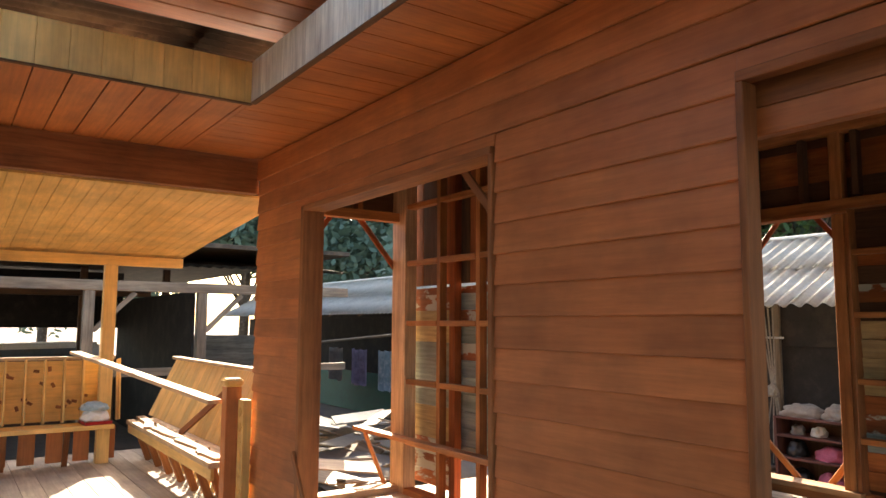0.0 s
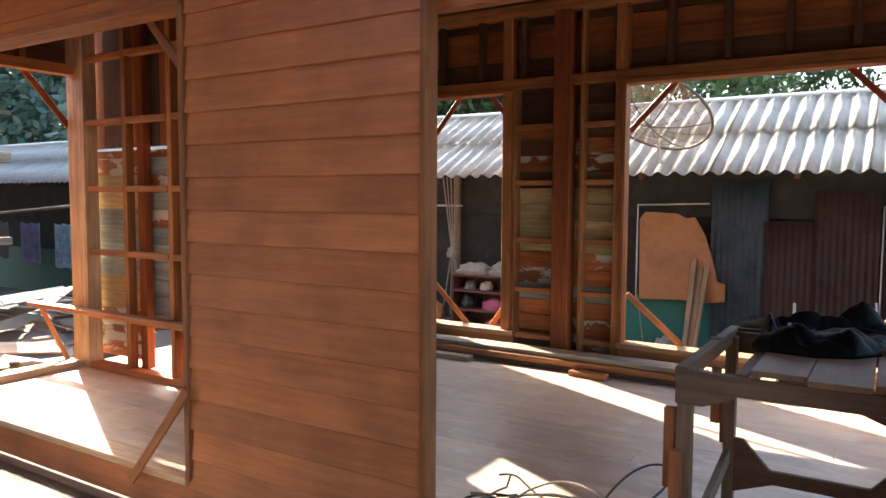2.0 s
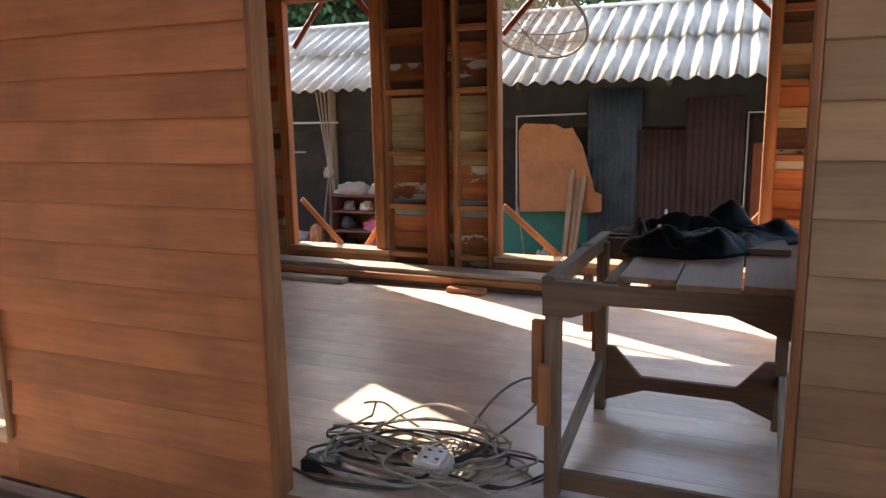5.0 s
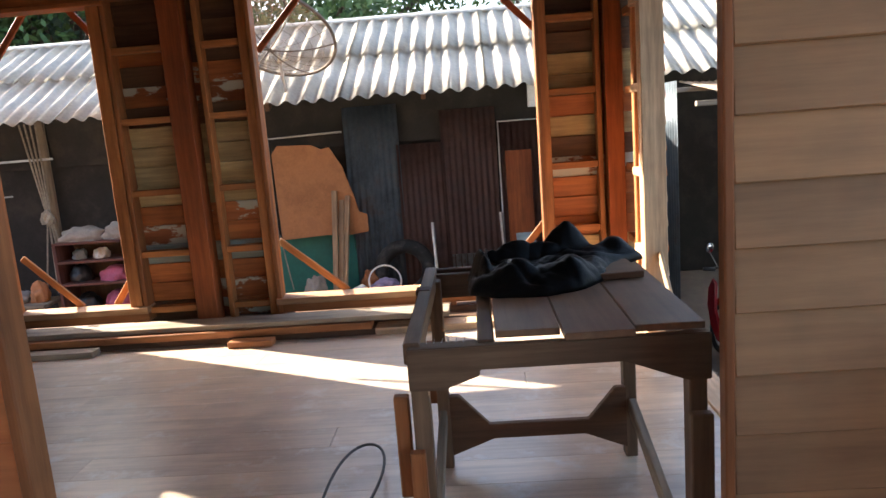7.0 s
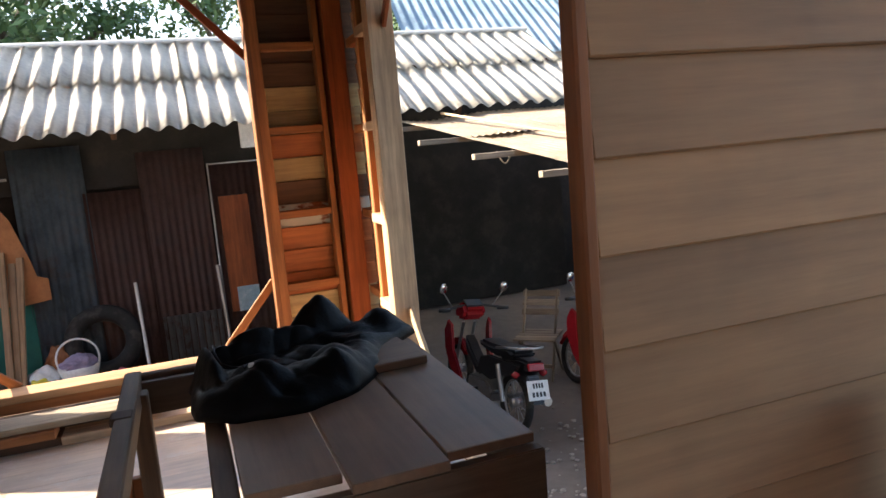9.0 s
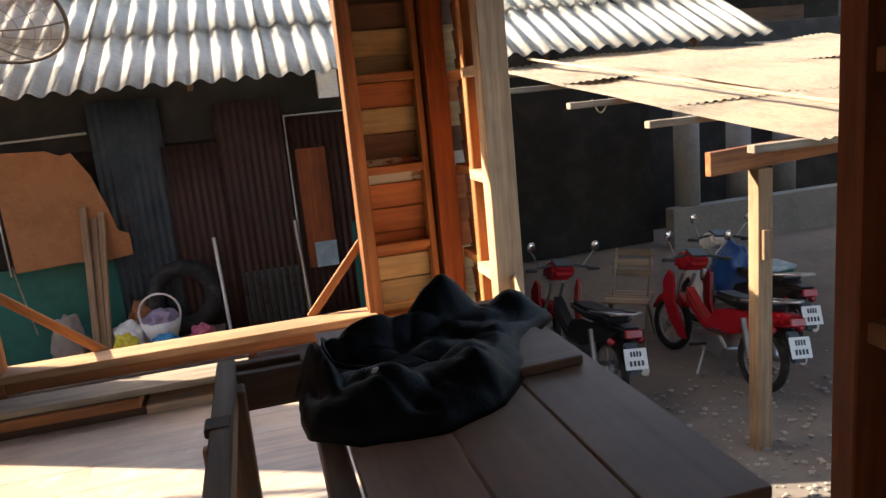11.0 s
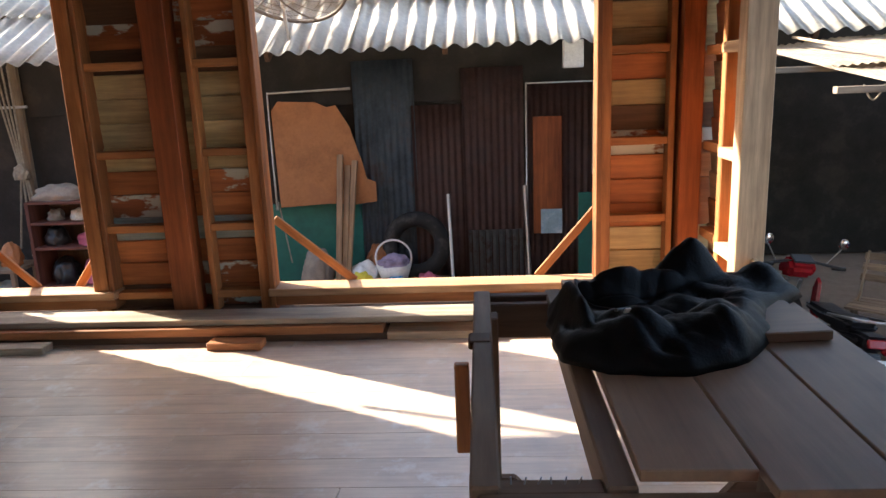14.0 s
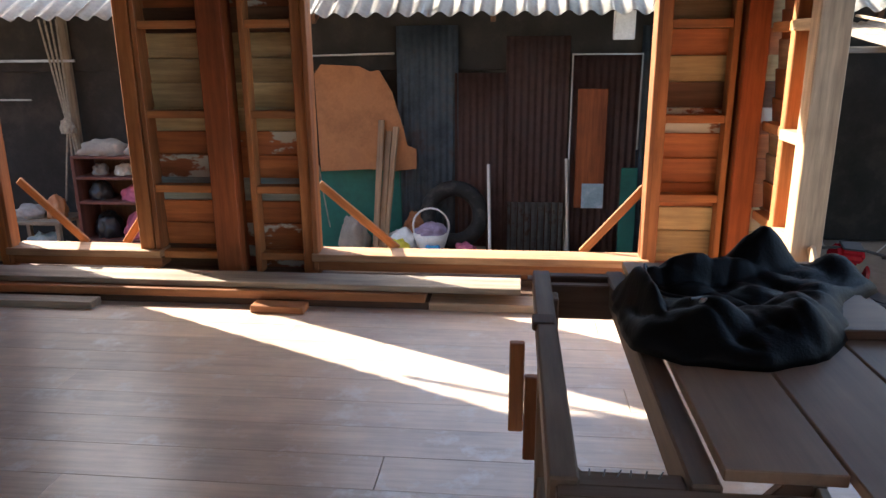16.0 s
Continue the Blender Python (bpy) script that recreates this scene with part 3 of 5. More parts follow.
boards, HX0, HX1, HY0, HY1 = [], -3.30, 0.9, -0.9, 2.04
y = -2.2
while y < HY1:
    w = min(0.196, HY1 - y)
    boards.append(((-4.86, y + 0.003, CZ), (HX0, y + w - 0.003, CZ + 0.02 + 0.002 * random.random())))
    if y < HY0:
        boards.append(((HX0, y + 0.003, CZ), (2.5, y + w - 0.003, CZ + 0.02)))
    else:
        boards.append(((HX1, y + 0.003, CZ), (2.5, y + w - 0.003, CZ + 0.02)))
    y += 0.2
# The first slab, x 2.5 to 3.8, is an unseen overhang added to dim the porch.
boards += [((2.5, -2.2, CZ), (3.8, 2.7, CZ + 0.02)), ((-4.86, -2.2, CZ + 0.024), (HX0 - 0.014, HY1, CZ + 0.03)), ((HX0 - 0.014, -2.2, CZ + 0.024), (2.5, HY0 - 0.014, CZ + 0.03)), ((HX1 + 0.014, HY0, CZ + 0.024), (2.5, HY1, CZ + 0.03))]
ceiling_mesh("ceiling", boards, CEILING[0], "orange varnished plank ceiling of the porch")
boards, x = [], -4.86
while x < 2.5:
    boards.append(((x + 0.003, HY1, CZ), (x + 0.197, W1 - 0.01, CZ + 0.02 + 0.002 * random.random())))
    x += 0.2
boards.append(((-4.84, HY1 + 0.014, CZ + 0.024), (2.5, W1 + 0.02, CZ + 0.03)))
ceiling_mesh("ceiling_strip", boards, CEILING[1], "orange varnished planks between the skylight and the wall")

skylight = tagged(holder("skylight_1"), "open skylight well lined with pale upright boards", "skylight", kind="structure")
y = HY0
while y < HY1 - 0.02:
    for xx in (HX0, HX1):
        span("lining_board", skylight, (xx - 0.012, y, CZ - 0.004), (xx + 0.012, min(y + 0.17, HY1), CZ + 0.27), YELLOW)
    y += 0.17
x = HX0 + 0.014
while x < HX1:
    span("lining_board", skylight, (x, HY1 - 0.012, CZ - 0.004), (min(x + 0.168, HX1 - 0.014), HY1 + 0.012, CZ + 0.27), WHITEBOARD)
    span("lining_board", skylight, (x, HY0 - 0.012, CZ - 0.004), (min(x + 0.168, HX1 - 0.014), HY0 + 0.012, CZ + 0.27), WHITEBOARD)
    x += 0.17
span("edge_strip", skylight, (HX0 - 0.02, HY0, CZ - 0.014), (HX0 + 0.02, HY1, CZ - 0.005), OLD_DARK)
span("edge_strip", skylight, (HX0 + 0.02, HY1 - 0.02, CZ - 0.014), (HX1, HY1 + 0.02, CZ - 0.005), OLD_DARK)

roof = tagged(holder("roof"), "dark corrugated roof sheets over the house", "roof", kind="structure")
sheet("roof_sheet", roof, (-5.0, -2.4, 3.42), (1, 0, 0), (0, 1, 0.02), 2.55, 4.3, 0.12, 0.035, DARKROOF)
# Sheets run on to x 4, out of view, to keep sky light off the porch.
sheet("roof_sheet", roof, (-0.9, -2.4, 3.42), (1, 0, 0), (0, 1, 0.02), 4.9, 4.3, 0.12, 0.035, DARKROOF)
sheet("roof_sheet", roof, (-4.48, 1.86, 3.55), (1, 0, 0), (0, 1, -0.02), 8.5, 4.75, 0.12, 0.035, DARKROOF)
span("porch_roof_end", roof, (-4.7, -2.3, CZ + 0.03), (2.6, -2.26, 3.42), OLD_DARK)
x = HX0 + 0.1
soffit = tagged(holder("soffit"), "brown planks under the roof above the skylight", "soffit", kind="structure")
while x < -2.3:
    span("plank", soffit, (x, 1.0, 3.26), (x + 0.19, 2.62, 3.28), CEILING)
    x += 0.2
for x in (-3.6, -1.5, 0.4, 1.6):
    span("rafter", roof, (x, 2.85, 3.15), (x + 0.06, 6.2, 3.27), OLD_DARK)
span("gable", roof, (-4.4, W1 + 0.02, 2.92), (2.0, W1 + 0.06, 3.5), OLD_DARK)
span("gable", roof, (-3.05, W2 + 0.06, 3.05), (2.0, W2 + 0.1, 3.5), OLD_DARK)
span("gable", roof, (W3 + 0.06, W1 + 0.06, 3.05), (W3 + 0.1, W2 + 0.06, 3.5), OLD_DARK)
span("gable", roof, (-4.44, W1 + 0.06, 2.95), (-4.4, 3.97, 3.5), OLD_DARK)

beam = tagged(holder("beam"), "dark brown roof beam between porch and terrace", "beam", kind="structure")
span("timber", beam, (-4.96, -2.2, 2.56), (-4.87, W1 - 0.02, 2.90), FRAME)

y = -2.2
bm = bmesh.new()
while y < 2.9:
    r = bmesh.ops.create_cube(bm, size=1)
    for v in r["verts"]:
        px = -8.5 + (v.co.x + 0.5) * 3.53
        v.co = Vector((px, y + 0.002 + (v.co.y + 0.5) * 0.116, 2.24 + (px + 8.5) * 0.085 + (v.co.z + 0.5) * 0.02))
    y += 0.12
tagged(finish("ceiling_terrace", bm, YELLOW[0]), "golden sloping plank ceiling of the terrace", "ceiling", kind="structure")
sheet("roof_sheet", roof, (-8.7, -2.4, 2.34), (0, 1, 0), (1, 0, 0.085), 5.5, 3.72, 0.12, 0.03, DARKROOF)
fascia = tagged(holder("fascia"), "pale timber eaves beam of the terrace", "beam", kind="structure")
span("timber", fascia, (-8.28, -2.2, 2.12), (-8.18, 2.94, 2.235), YELLOW)
# walls that close the porch behind the way walked
wall_porch = setting("wall_porch", "plain timber boards closing the porch behind", "wall")
lap_boards(wall_porch, -4.6, 2.5, -0.2, 2.86, -2.24, 1, [SIDING], 0.3, 0.0, seed=51)

# ---- room: workbench, bag, timber, cables ----
SHIFT = Vector((0, 0, 0))  # where the group of things that follows is set out from


def thing(name, label, category, at=(0, 0, 0), group="", kind=""):
    return tagged(holder(name, None, Vector(at) + SHIFT), label, category, group, kind)


wb = thing("workbench", "rough dark carpenter's workbench with loose board top", "workbench")
for x, y in ((0.664, 3.03), (1.405, 3.03), (0.668, 3.87), (1.40, 3.89)):
    span("leg", wb, (x - 0.024, y - 0.03, 0.0), (x + 0.024, y + 0.03, 0.765), BENCHW)
prism("front_apron", wb, [(0.640, 0.782), (1.432, 0.782), (1.432, 0.655), (1.37, 0.655), (1.21, 0.716), (0.83, 0.716), (0.83, 0.70), (0.73, 0.665), (0.640, 0.665)], 0.03, BENCHW, 0.003).location = (0, 2.985, 0)
prism("back_apron", wb, [(0.64, 0.775), (1.43, 0.775), (1.43, 0.68), (0.64, 0.68)], 0.03, BENCHW, 0.003).location = (0, 3.94, 0)
span("side_rail", wb, (0.628, 3.002, 0.73), (0.674, 4.01, 0.79), BENCHW)
span("side_rail", wb, (1.385, 3.002, 0.70), (1.432, 4.01, 0.765), BENCHW)
span("inner_rail", wb, (0.828, 3.002, 0.715), (0.874, 4.02, 0.788), BENCHW)
span("cross_rail", wb, (0.67, 3.965, 0.675), (0.93, 4.0, 0.787), OLD_DARK)
span("cross_rail", wb, (0.67, 3.003, 0.752), (0.828, 3.045, 0.778), BENCHW)
span("rail_notch", wb, (0.618, 3.60, 0.772), (0.67, 3.66, 0.793), OLD_DARK)
for x0, x1, y0, y1, tilt in ((0.878, 1.05, 3.02, 4.06, 0.5), (1.056, 1.238, 2.965, 4.10, -0.5), (1.244, 1.425, 3.0, 4.10, 0.2)):
    block("top_board", wb, ((x0 + x1) / 2, (y0 + y1) / 2, 0.794), (x1 - x0, y1 - y0, 0.02), PLYW, (0, tilt, 0), 0.002)
prism("stretcher", wb, [(0.69, 0.30), (0.73, 0.30), (0.845, 0.175), (1.235, 0.175), (1.34, 0.30), (1.38, 0.30), (1.38, 0.05), (1.22, 0.115), (0.86, 0.115), (0.69, 0.05)], 0.03, OLD_DARK, 0.003).location = (0, 3.86, 0)
span("stretcher", wb, (0.66, 3.045, 0.02), (1.39, 3.075, 0.09), BENCHW)
for x in (0.655, 1.395):
    bar("side_stretcher", wb, (x, 3.06, 0.05), (x + 0.01, 3.86, 0.22), 0.03, 0.06, WEATHER)
for x0, z0, z1, y in ((0.586, 0.33, 0.63, 3.03), (0.628, 0.29, 0.50, 2.95), (0.568, 0.33, 0.60, 3.93), (0.611, 0.24, 0.50, 3.93)):
    span("side_cleat", wb, (x0, y, z0), (x0 + 0.042, y + 0.03, z1), FRAME)
span("side_cleat", wb, (1.375, 2.965, 0.0), (1.435, 2.998, 0.56), BENCHW)
for i in range(6):
    tube("nail", wb, [(0.69 + 0.02 * i, 3.03, 0.776), (0.69 + 0.02 * i + 0.003 * (i % 3), 3.03, 0.79)], 0.0012, METAL)

lb = thing("loose_board", "short offcut of board lying on the workbench", "board")
block("board", lb, (1.22, 3.63, 0.816), (0.33, 0.22, 0.022), PLYW, (0, 0, 4), 0.003)

# crumpled black bag
bag = thing("bag", "crumpled black fabric bag slumped on the workbench", "bag")


def outline_at(a, pts):
    """Distance from the middle to a rounded outline, in the direction a."""
    d = Vector((math.cos(a), math.sin(a)))
    best = 0.05
    for p, q in zip(pts, pts[1:] + pts[:1]):
        p, q = Vector(p), Vector(q)
        e = q - p
        den = d.x * e.y - d.y * e.x
        if abs(den) > 1e-9:
            t_, u_ = (p.x * e.y - p.y * e.x) / den, (p.x * d.y - p.y * d.x) / den
            if t_ > 0 and -1e-6 <= u_ <= 1 + 1e-6:
                best = max(best, t_)
    return best


def heap_height(x, y):
    """Slack cloth over the board: a tall fold behind, two soft bulges in front, creases between."""
    def hill(cx, cy, sx, sy, turn=0.0):
        c, s_ = math.cos(turn), math.sin(turn)
        u, v = (x - cx) * c + (y - cy) * s_, (y - cy) * c - (x - cx) * s_
        return math.exp(-(u / sx) ** 2 - (v / sy) ** 2)
    h = max(0.125 * hill(0.85, 3.62, 0.035, 0.17, 0.2), 0.092 * hill(0.95, 3.47, 0.12, 0.11), 0.098 * hill(1.15, 3.51, 0.12, 0.11, 0.4),
            0.115 * hill(1.0, 3.74, 0.24, 0.05, 0.3), 0.165 * hill(1.17, 3.84, 0.10, 0.06, 0.35), 0.09 * hill(1.36, 3.87, 0.12, 0.09, 0.4), 0.055)
    fold = 0.0
    for k, (fx, fy, ph, amp) in enumerate(((9, 21, 0.4, 0.016), (24, 7, 1.9, 0.010), (17, -19, 3.1, 0.010))):
        w = noise.noise((x * 5 + k * 7, y * 5, 1.5)) * 2.5
        fold += amp * (abs(math.sin(fx * x + fy * y + ph + w)) ** 0.6 - 0.6)
    return h + fold + 0.014 * noise.noise((x * 14, y * 14, 3.0)) + 0.003 * noise.noise((x * 40, y * 40, 5.0))


BAG_EDGE = [(-0.25, -0.10), (-0.24, -0.20), (-0.16, -0.27), (0.0, -0.285), (0.13, -0.22), (0.22, -0.10), (0.27, 0.05), (0.42, 0.21), (0.40, 0.31), (0.20, 0.34), (0.0, 0.29), (-0.15, 0.22), (-0.24, 0.14)]
bm = bmesh.new()
RINGS, TURNS = 46, 150
grid = []
for j in range(1, RINGS + 1):
    row = []
    for i in range(TURNS):
        a = 2 * math.pi * i / TURNS
        r_ = outline_at(a, BAG_EDGE) * (1 + 0.04 * noise.noise((math.cos(a) * 4, math.sin(a) * 4, 2)))
        k = j / RINGS
        bulge = 1 + 0.05 * math.sin(math.pi * k)
        x, y = 1.05 + r_ * k * math.cos(a) * bulge, 3.64 + r_ * k * math.sin(a) * bulge
        row.append(bm.verts.new((x, y, 0.804 + max(0.0, heap_height(x, y)) * (1 - k ** 7) ** 0.75)))
    grid.append(row)
top = bm.verts.new((1.05, 3.64, 0.804 + heap_height(1.05, 3.64)))
for i in range(TURNS):
    bm.faces.new((top, grid[0][i], grid[0][(i + 1) % TURNS]))
for p, q in zip(grid, grid[1:]):
    for i in range(TURNS):
        bm.faces.new((p[i], q[i], q[(i + 1) % TURNS], p[(i + 1) % TURNS]))
bm.faces.new(grid[-1][::-1])
part("body", bm, BLACKBAG, bag, "", True)
strap = [(0.93 + 0.06 * math.sin(k * 0.5), 3.50 + 0.02 * k, 0) for k in range(15)]
tube("seam", bag, [(x, y, 0.806 + max(0.0, heap_height(x, y))) for x, y, _ in strap], 0.004, BLACK)
block("tag", bag, (0.945, 3.46, 0.905), (0.012, 0.004, 0.014), WHITEPAINT, (40, 0, 20), 0.001)

st = [(-3.0, 0.62, 5.80, 6.00, 0.095, 0.130, WEATHER), (-2.9, 0.10, 5.76, 5.90, 0.045, 0.092, FRAME), (-3.0, -1.75, 5.64, 5.745, 0.0, 0.042, WEATHER), (0.12, 1.3, 5.77, 5.93, 0.0, 0.045, PALE), (-2.4, 1.5, 5.93, 6.08, 0.0, 0.05, OLD_DARK), (-2.9, 0.3, 5.78, 5.92, 0.0, 0.043, OLD_DARK)]
for i, (x0, x1, y0, y1, z0, z1, mat) in enumerate(st):
    pl = thing("plank", ("long sawn plank stacked along the back wall", "long brown plank lying under another by the back wall", "grey plank end lying on the floor", "short pale plank on the floor by the back wall", "dark plank lying flat against the back wall", "dark plank at the bottom of the stack")[i], "plank", group="planks along the back wall")
    block("timber", pl, ((x0 + x1) / 2, (y0 + y1) / 2, (z0 + z1) / 2), (x1 - x0, y1 - y0, z1 - z0), mat, (0, 0, -0.5 if i == 0 else 0), 0.004)
ob = thing("wood_block", "small pale offcut of timber on the floor", "offcut")
block("timber", ob, (-0.695, 5.70, 0.022), (0.30, 0.10, 0.042), FRAME, (0, 0, -2), 0.004)

SHIFT = Vector((0.10, 0, 0))
cab = thing("extension_cable", "tangled heap of grey and black electric cables on the floor", "cable")
rnd = random.Random(12)
for k in range(15):
    cx, cy = 0.06 + rnd.uniform(-0.24, 0.24), 3.02 + rnd.uniform(-0.10, 0.16)
    rx, ry, ph = rnd.uniform(0.12, 0.42), rnd.uniform(0.08, 0.26), rnd.uniform(0, 6.3)
    turns = rnd.uniform(0.8, 1.6)
    hz = rnd.uniform(0.03, 0.26)
    pts = []
    for i in range(56):
        a = ph + i / 55 * turns * 2 * math.pi
        w = 1 + 0.45 * noise.noise((k * 3.1, i * 0.09, 0.5))
        pts.append((cx + rx * w * math.cos(a) + 0.03 * math.sin(3 * a), max(2.80, cy + ry * w * math.sin(a)), 0.012 + hz * (0.5 + 0.5 * math.sin(a * 1.3 + k)) * (0.4 + 0.6 * rnd.random() if i % 60 == 0 else 0.7)))
    tube("cable_loop", cab, pts, 0.0052 if k % 4 else 0.007, CABLE_A if k % 3 else CABLE_B)
loop = []
for i in range(41):
    a = i / 40
    loop.append((0.12 + 0.10 * math.sin(a * math.pi * 2 + 2.9) + 0.14 * math.sin(a * math.pi), 3.05 + 0.92 * math.sin(a * math.pi), 0.012 + 0.05 * math.sin(a * math.pi)))
tube("cable_loop", cab, loop, 0.006, CABLE_B)
sk = thing("socket_box", "cream surface-mounted double socket box on a cable", "socket box")
block("box", sk, (0.15, 2.945, 0.085), (0.13, 0.09, 0.055), CREAMPLASTIC, (14, 0, -6), 0.006)
block("faceplate", sk, (0.15, 2.943, 0.116), (0.085, 0.085, 0.012), WHITEPAINT, (14, 0, -6), 0.003)
for dx in (-0.022, 0.022):
    for dy in (-0.02, 0.02):
        block("socket_hole", sk, (0.15 + dx, 2.943 + dy, 0.1215 + dy * 0.25), (0.016, 0.008, 0.006), BLACK, (14, 0, -6), 0.001)
pw = thing("charger", "small black box lying at the cables' edge", "plug")
block("body", pw, (-0.30, 2.90, 0.025), (0.14, 0.07, 0.05), BLACK, (0, 0, 8), 0.006)
tube("ring", pw, arc((-0.235, 2.866, 0.03), 0.012, 0, 360, 14), 0.003, METAL)

SHIFT = Vector((0, 0, 0))

# ---- porch rail ----
SHIFT = Vector((0.07, 0, 0))
rl = thing("porch_railing", "low timber porch railing with a flat top rail", "railing")
span("post", rl, (1.83, 2.50, -0.2), (1.92, 2.60, 0.86), FRAME)
bar("top_rail", rl, (1.83, 2.60, 0.88), (2.25, 1.6, 0.88), 0.13, 0.035, WEATHER)
bar("under_rail", rl, (1.84, 2.53, 0.82), (2.22, 1.6, 0.82), 0.04, 0.08, SIDING)
bar("under_rail", rl, (1.84, 2.53, 0.0), (2.22, 1.6, 0.0), 0.04, 0.07, FRAME)
for i in range(7):
    y = 2.40 - 0.13 * i
    x = 1.86 + (2.50 - y) * 0.41
    span("baluster", rl, (x - 0.01, y - 0.055, 0.03), (x + 0.012, y + 0.055, 0.79), SIDING if i else PALE)

# ---- terrace ----
SHIFT = Vector((0, 0, 0))
post = thing("terrace_post", "square golden timber post holding the terrace roof", "post")
span("timber", post, (-8.29, 2.04, -0.2), (-8.17, 2.18, 2.12), YELLOW)
SHIFT = Vector((-0.14, 0, 0))
npost = thing("newel_post", "square newel post with rounded cap", "post")
span("shaft", npost, (-4.88, 2.47, -0.2), (-4.76, 2.60, 0.90), SIDING)
span("cap", npost, (-4.895, 2.455, 0.90), (-4.745, 2.615, 0.97), YELLOW, 0.02)
pn = thing("carved_panel", "pale carved timber panel beside the newel post", "panel")
span("board", pn, (-4.755, 2.57, -0.2), (-4.63, 2.64, 0.80), YELLOW)
for i in range(7):
    block("carving", pn, (-4.692, 2.566, -0.05 + 0.125 * i), (0.06, 0.012, 0.06), YELLOW, (0, 45, 0), 0.004)

bn = thing("terrace_bench", "built-in bench with a leaning board back", "bench")
span("seat", bn, (-8.15, 2.38, 0.22), (-4.89, 2.72, 0.27), PALE)
span("front_rail", bn, (-8.15, 2.40, 0.12), (-4.89, 2.43, 0.218), YELLOW)
for i in range(7):
    bar("leg", bn, (-5.1 - 0.48 * i, 2.46, 0.21), (-5.1 - 0.48 * i, 2.62, -0.2), 0.045, 0.07, FRAME)
x = -8.6
while x < -4.72:
    bar("back_board", bn, (x + 0.1, 2.74, 0.26), (x + 0.1, 3.06, 0.95), 0.192, 0.02, YELLOW)
    x += 0.2
bar("top_rail", bn, (-8.7, 3.07, 0.975), (-4.7, 3.07, 0.975), 0.09, 0.035, PALE)
bar("brace", bn, (-6.6, 2.60, 0.28), (-6.1, 2.98, 0.80), 0.04, 0.06, FRAME)
x = -8.6
while x < -4.8:
    bar("skirt_board", bn, (x, 2.74, -0.2), (x, 2.80, 0.22), 0.09, 0.02, YELLOW)
    x += 0.15
lp = thing("loose_plank", "long pale plank laid from newel post to railing", "plank")
bar("timber", lp, (-4.90, 2.42, 0.77), (-8.48, 1.83, 1.07), 0.13, 0.035, PALE)
rnd = random.Random(4)
for i in range(9):
    sc = thing("offcut", "pale sawn offcut lying on the bench seat", "offcut", group="offcuts on the bench")
    block("timber", sc, (-5.2 - 0.33 * i, 2.52 + rnd.uniform(-0.06, 0.06), 0.282 + 0.001 * i), (rnd.choice((0.5, 0.7)), 0.10, 0.022), PALE, (0, 0, rnd.uniform(-16, 10)), 0.003)

SHIFT = Vector((0, 0, 0))
sb = thing("side_bench", "golden board balustrade and bench along the terrace edge", "bench")
y = -2.2
while y < 2.2:
    bar("back_board", sb, (-8.38, y + 0.1, 0.27), (-8.5, y + 0.1, 0.99), 0.02, 0.192, YELLOW, 0.004, "", 0)
    y += 0.2
span("back_panel", sb, (-8.52, -2.2, 0.28), (-8.50, 2.2, 0.98), YELLOW)
span("top_rail", sb, (-8.54, -2.2, 0.99), (-8.44, 2.25, 1.03), PALE)
span("seat", sb, (-8.40, -2.2, 0.21), (-8.02, 2.2, 0.26), YELLOW)
y = -2.1
while y < 2.2:
    span("skirt_board", sb, (-8.36, y, -0.17), (-8.33, y + 0.17, 0.21), SIDING)
    y += 0.28
y = -2.0
while y < 2.2:
    bar("leg", sb, (-8.08, y, 0.21), (-8.22, y, -0.2), 0.06, 0.04, FRAME)
    y += 0.62
rnd = random.Random(6)
for i in range(22):
    block("carving", sb, (-8.486 + 0.0, 0.7 + 0.06 * i + rnd.uniform(-0.02, 0.02), rnd.uniform(0.4, 0.9)), (0.012, 0.035, 0.06), FRAME, (rnd.uniform(0, 90), 0, 0), 0.003)
cl = thing("cloth_bundle", "pale blue folded cloths on the side bench", "cloth")
lump("fold", cl, (-8.2, 2.02, 0.30), (0.3, 0.3, 0.14), WHITEPAINT, 3, 0.2)
lump("fold", cl, (-8.2, 2.0, 0.42), (0.28, 0.3, 0.10), PALEBLUE, 5, 0.2)
block("book", cl, (-8.18, 2.02, 0.282), (0.3, 0.3, 0.04), REDPAINT, (0, 0, 5), 0.004)

rnd = random.Random(41)
for i in range(6):
    o = thing("plank_offcut", "short grey plank offcut stacked on the porch floor", "offcut", group="offcuts on the porch")
    block("timber", o, (-4.15 + rnd.uniform(-0.08, 0.08), 2.22 + rnd.uniform(-0.05, 0.05), -0.1825 + 0.036 * i), (0.42, 0.16, 0.034), WEATHER, (0, 0, rnd.uniform(-14, 14)), 0.004)

# ---- yard ----
G = -1.0
HOLLOW = -1.2  # the trodden yard under the lean-to lies lower


def ground_level(x, y):
    part_of = lambda v: min(1.0, max(0.0, v))
    k = part_of((x - 2.2) / 0.8) * part_of((8.6 - x) / 1.5) * part_of((y - 5.0) / 0.8) * part_of((10.2 - y) / 0.9)
    return G + (HOLLOW - G) * k


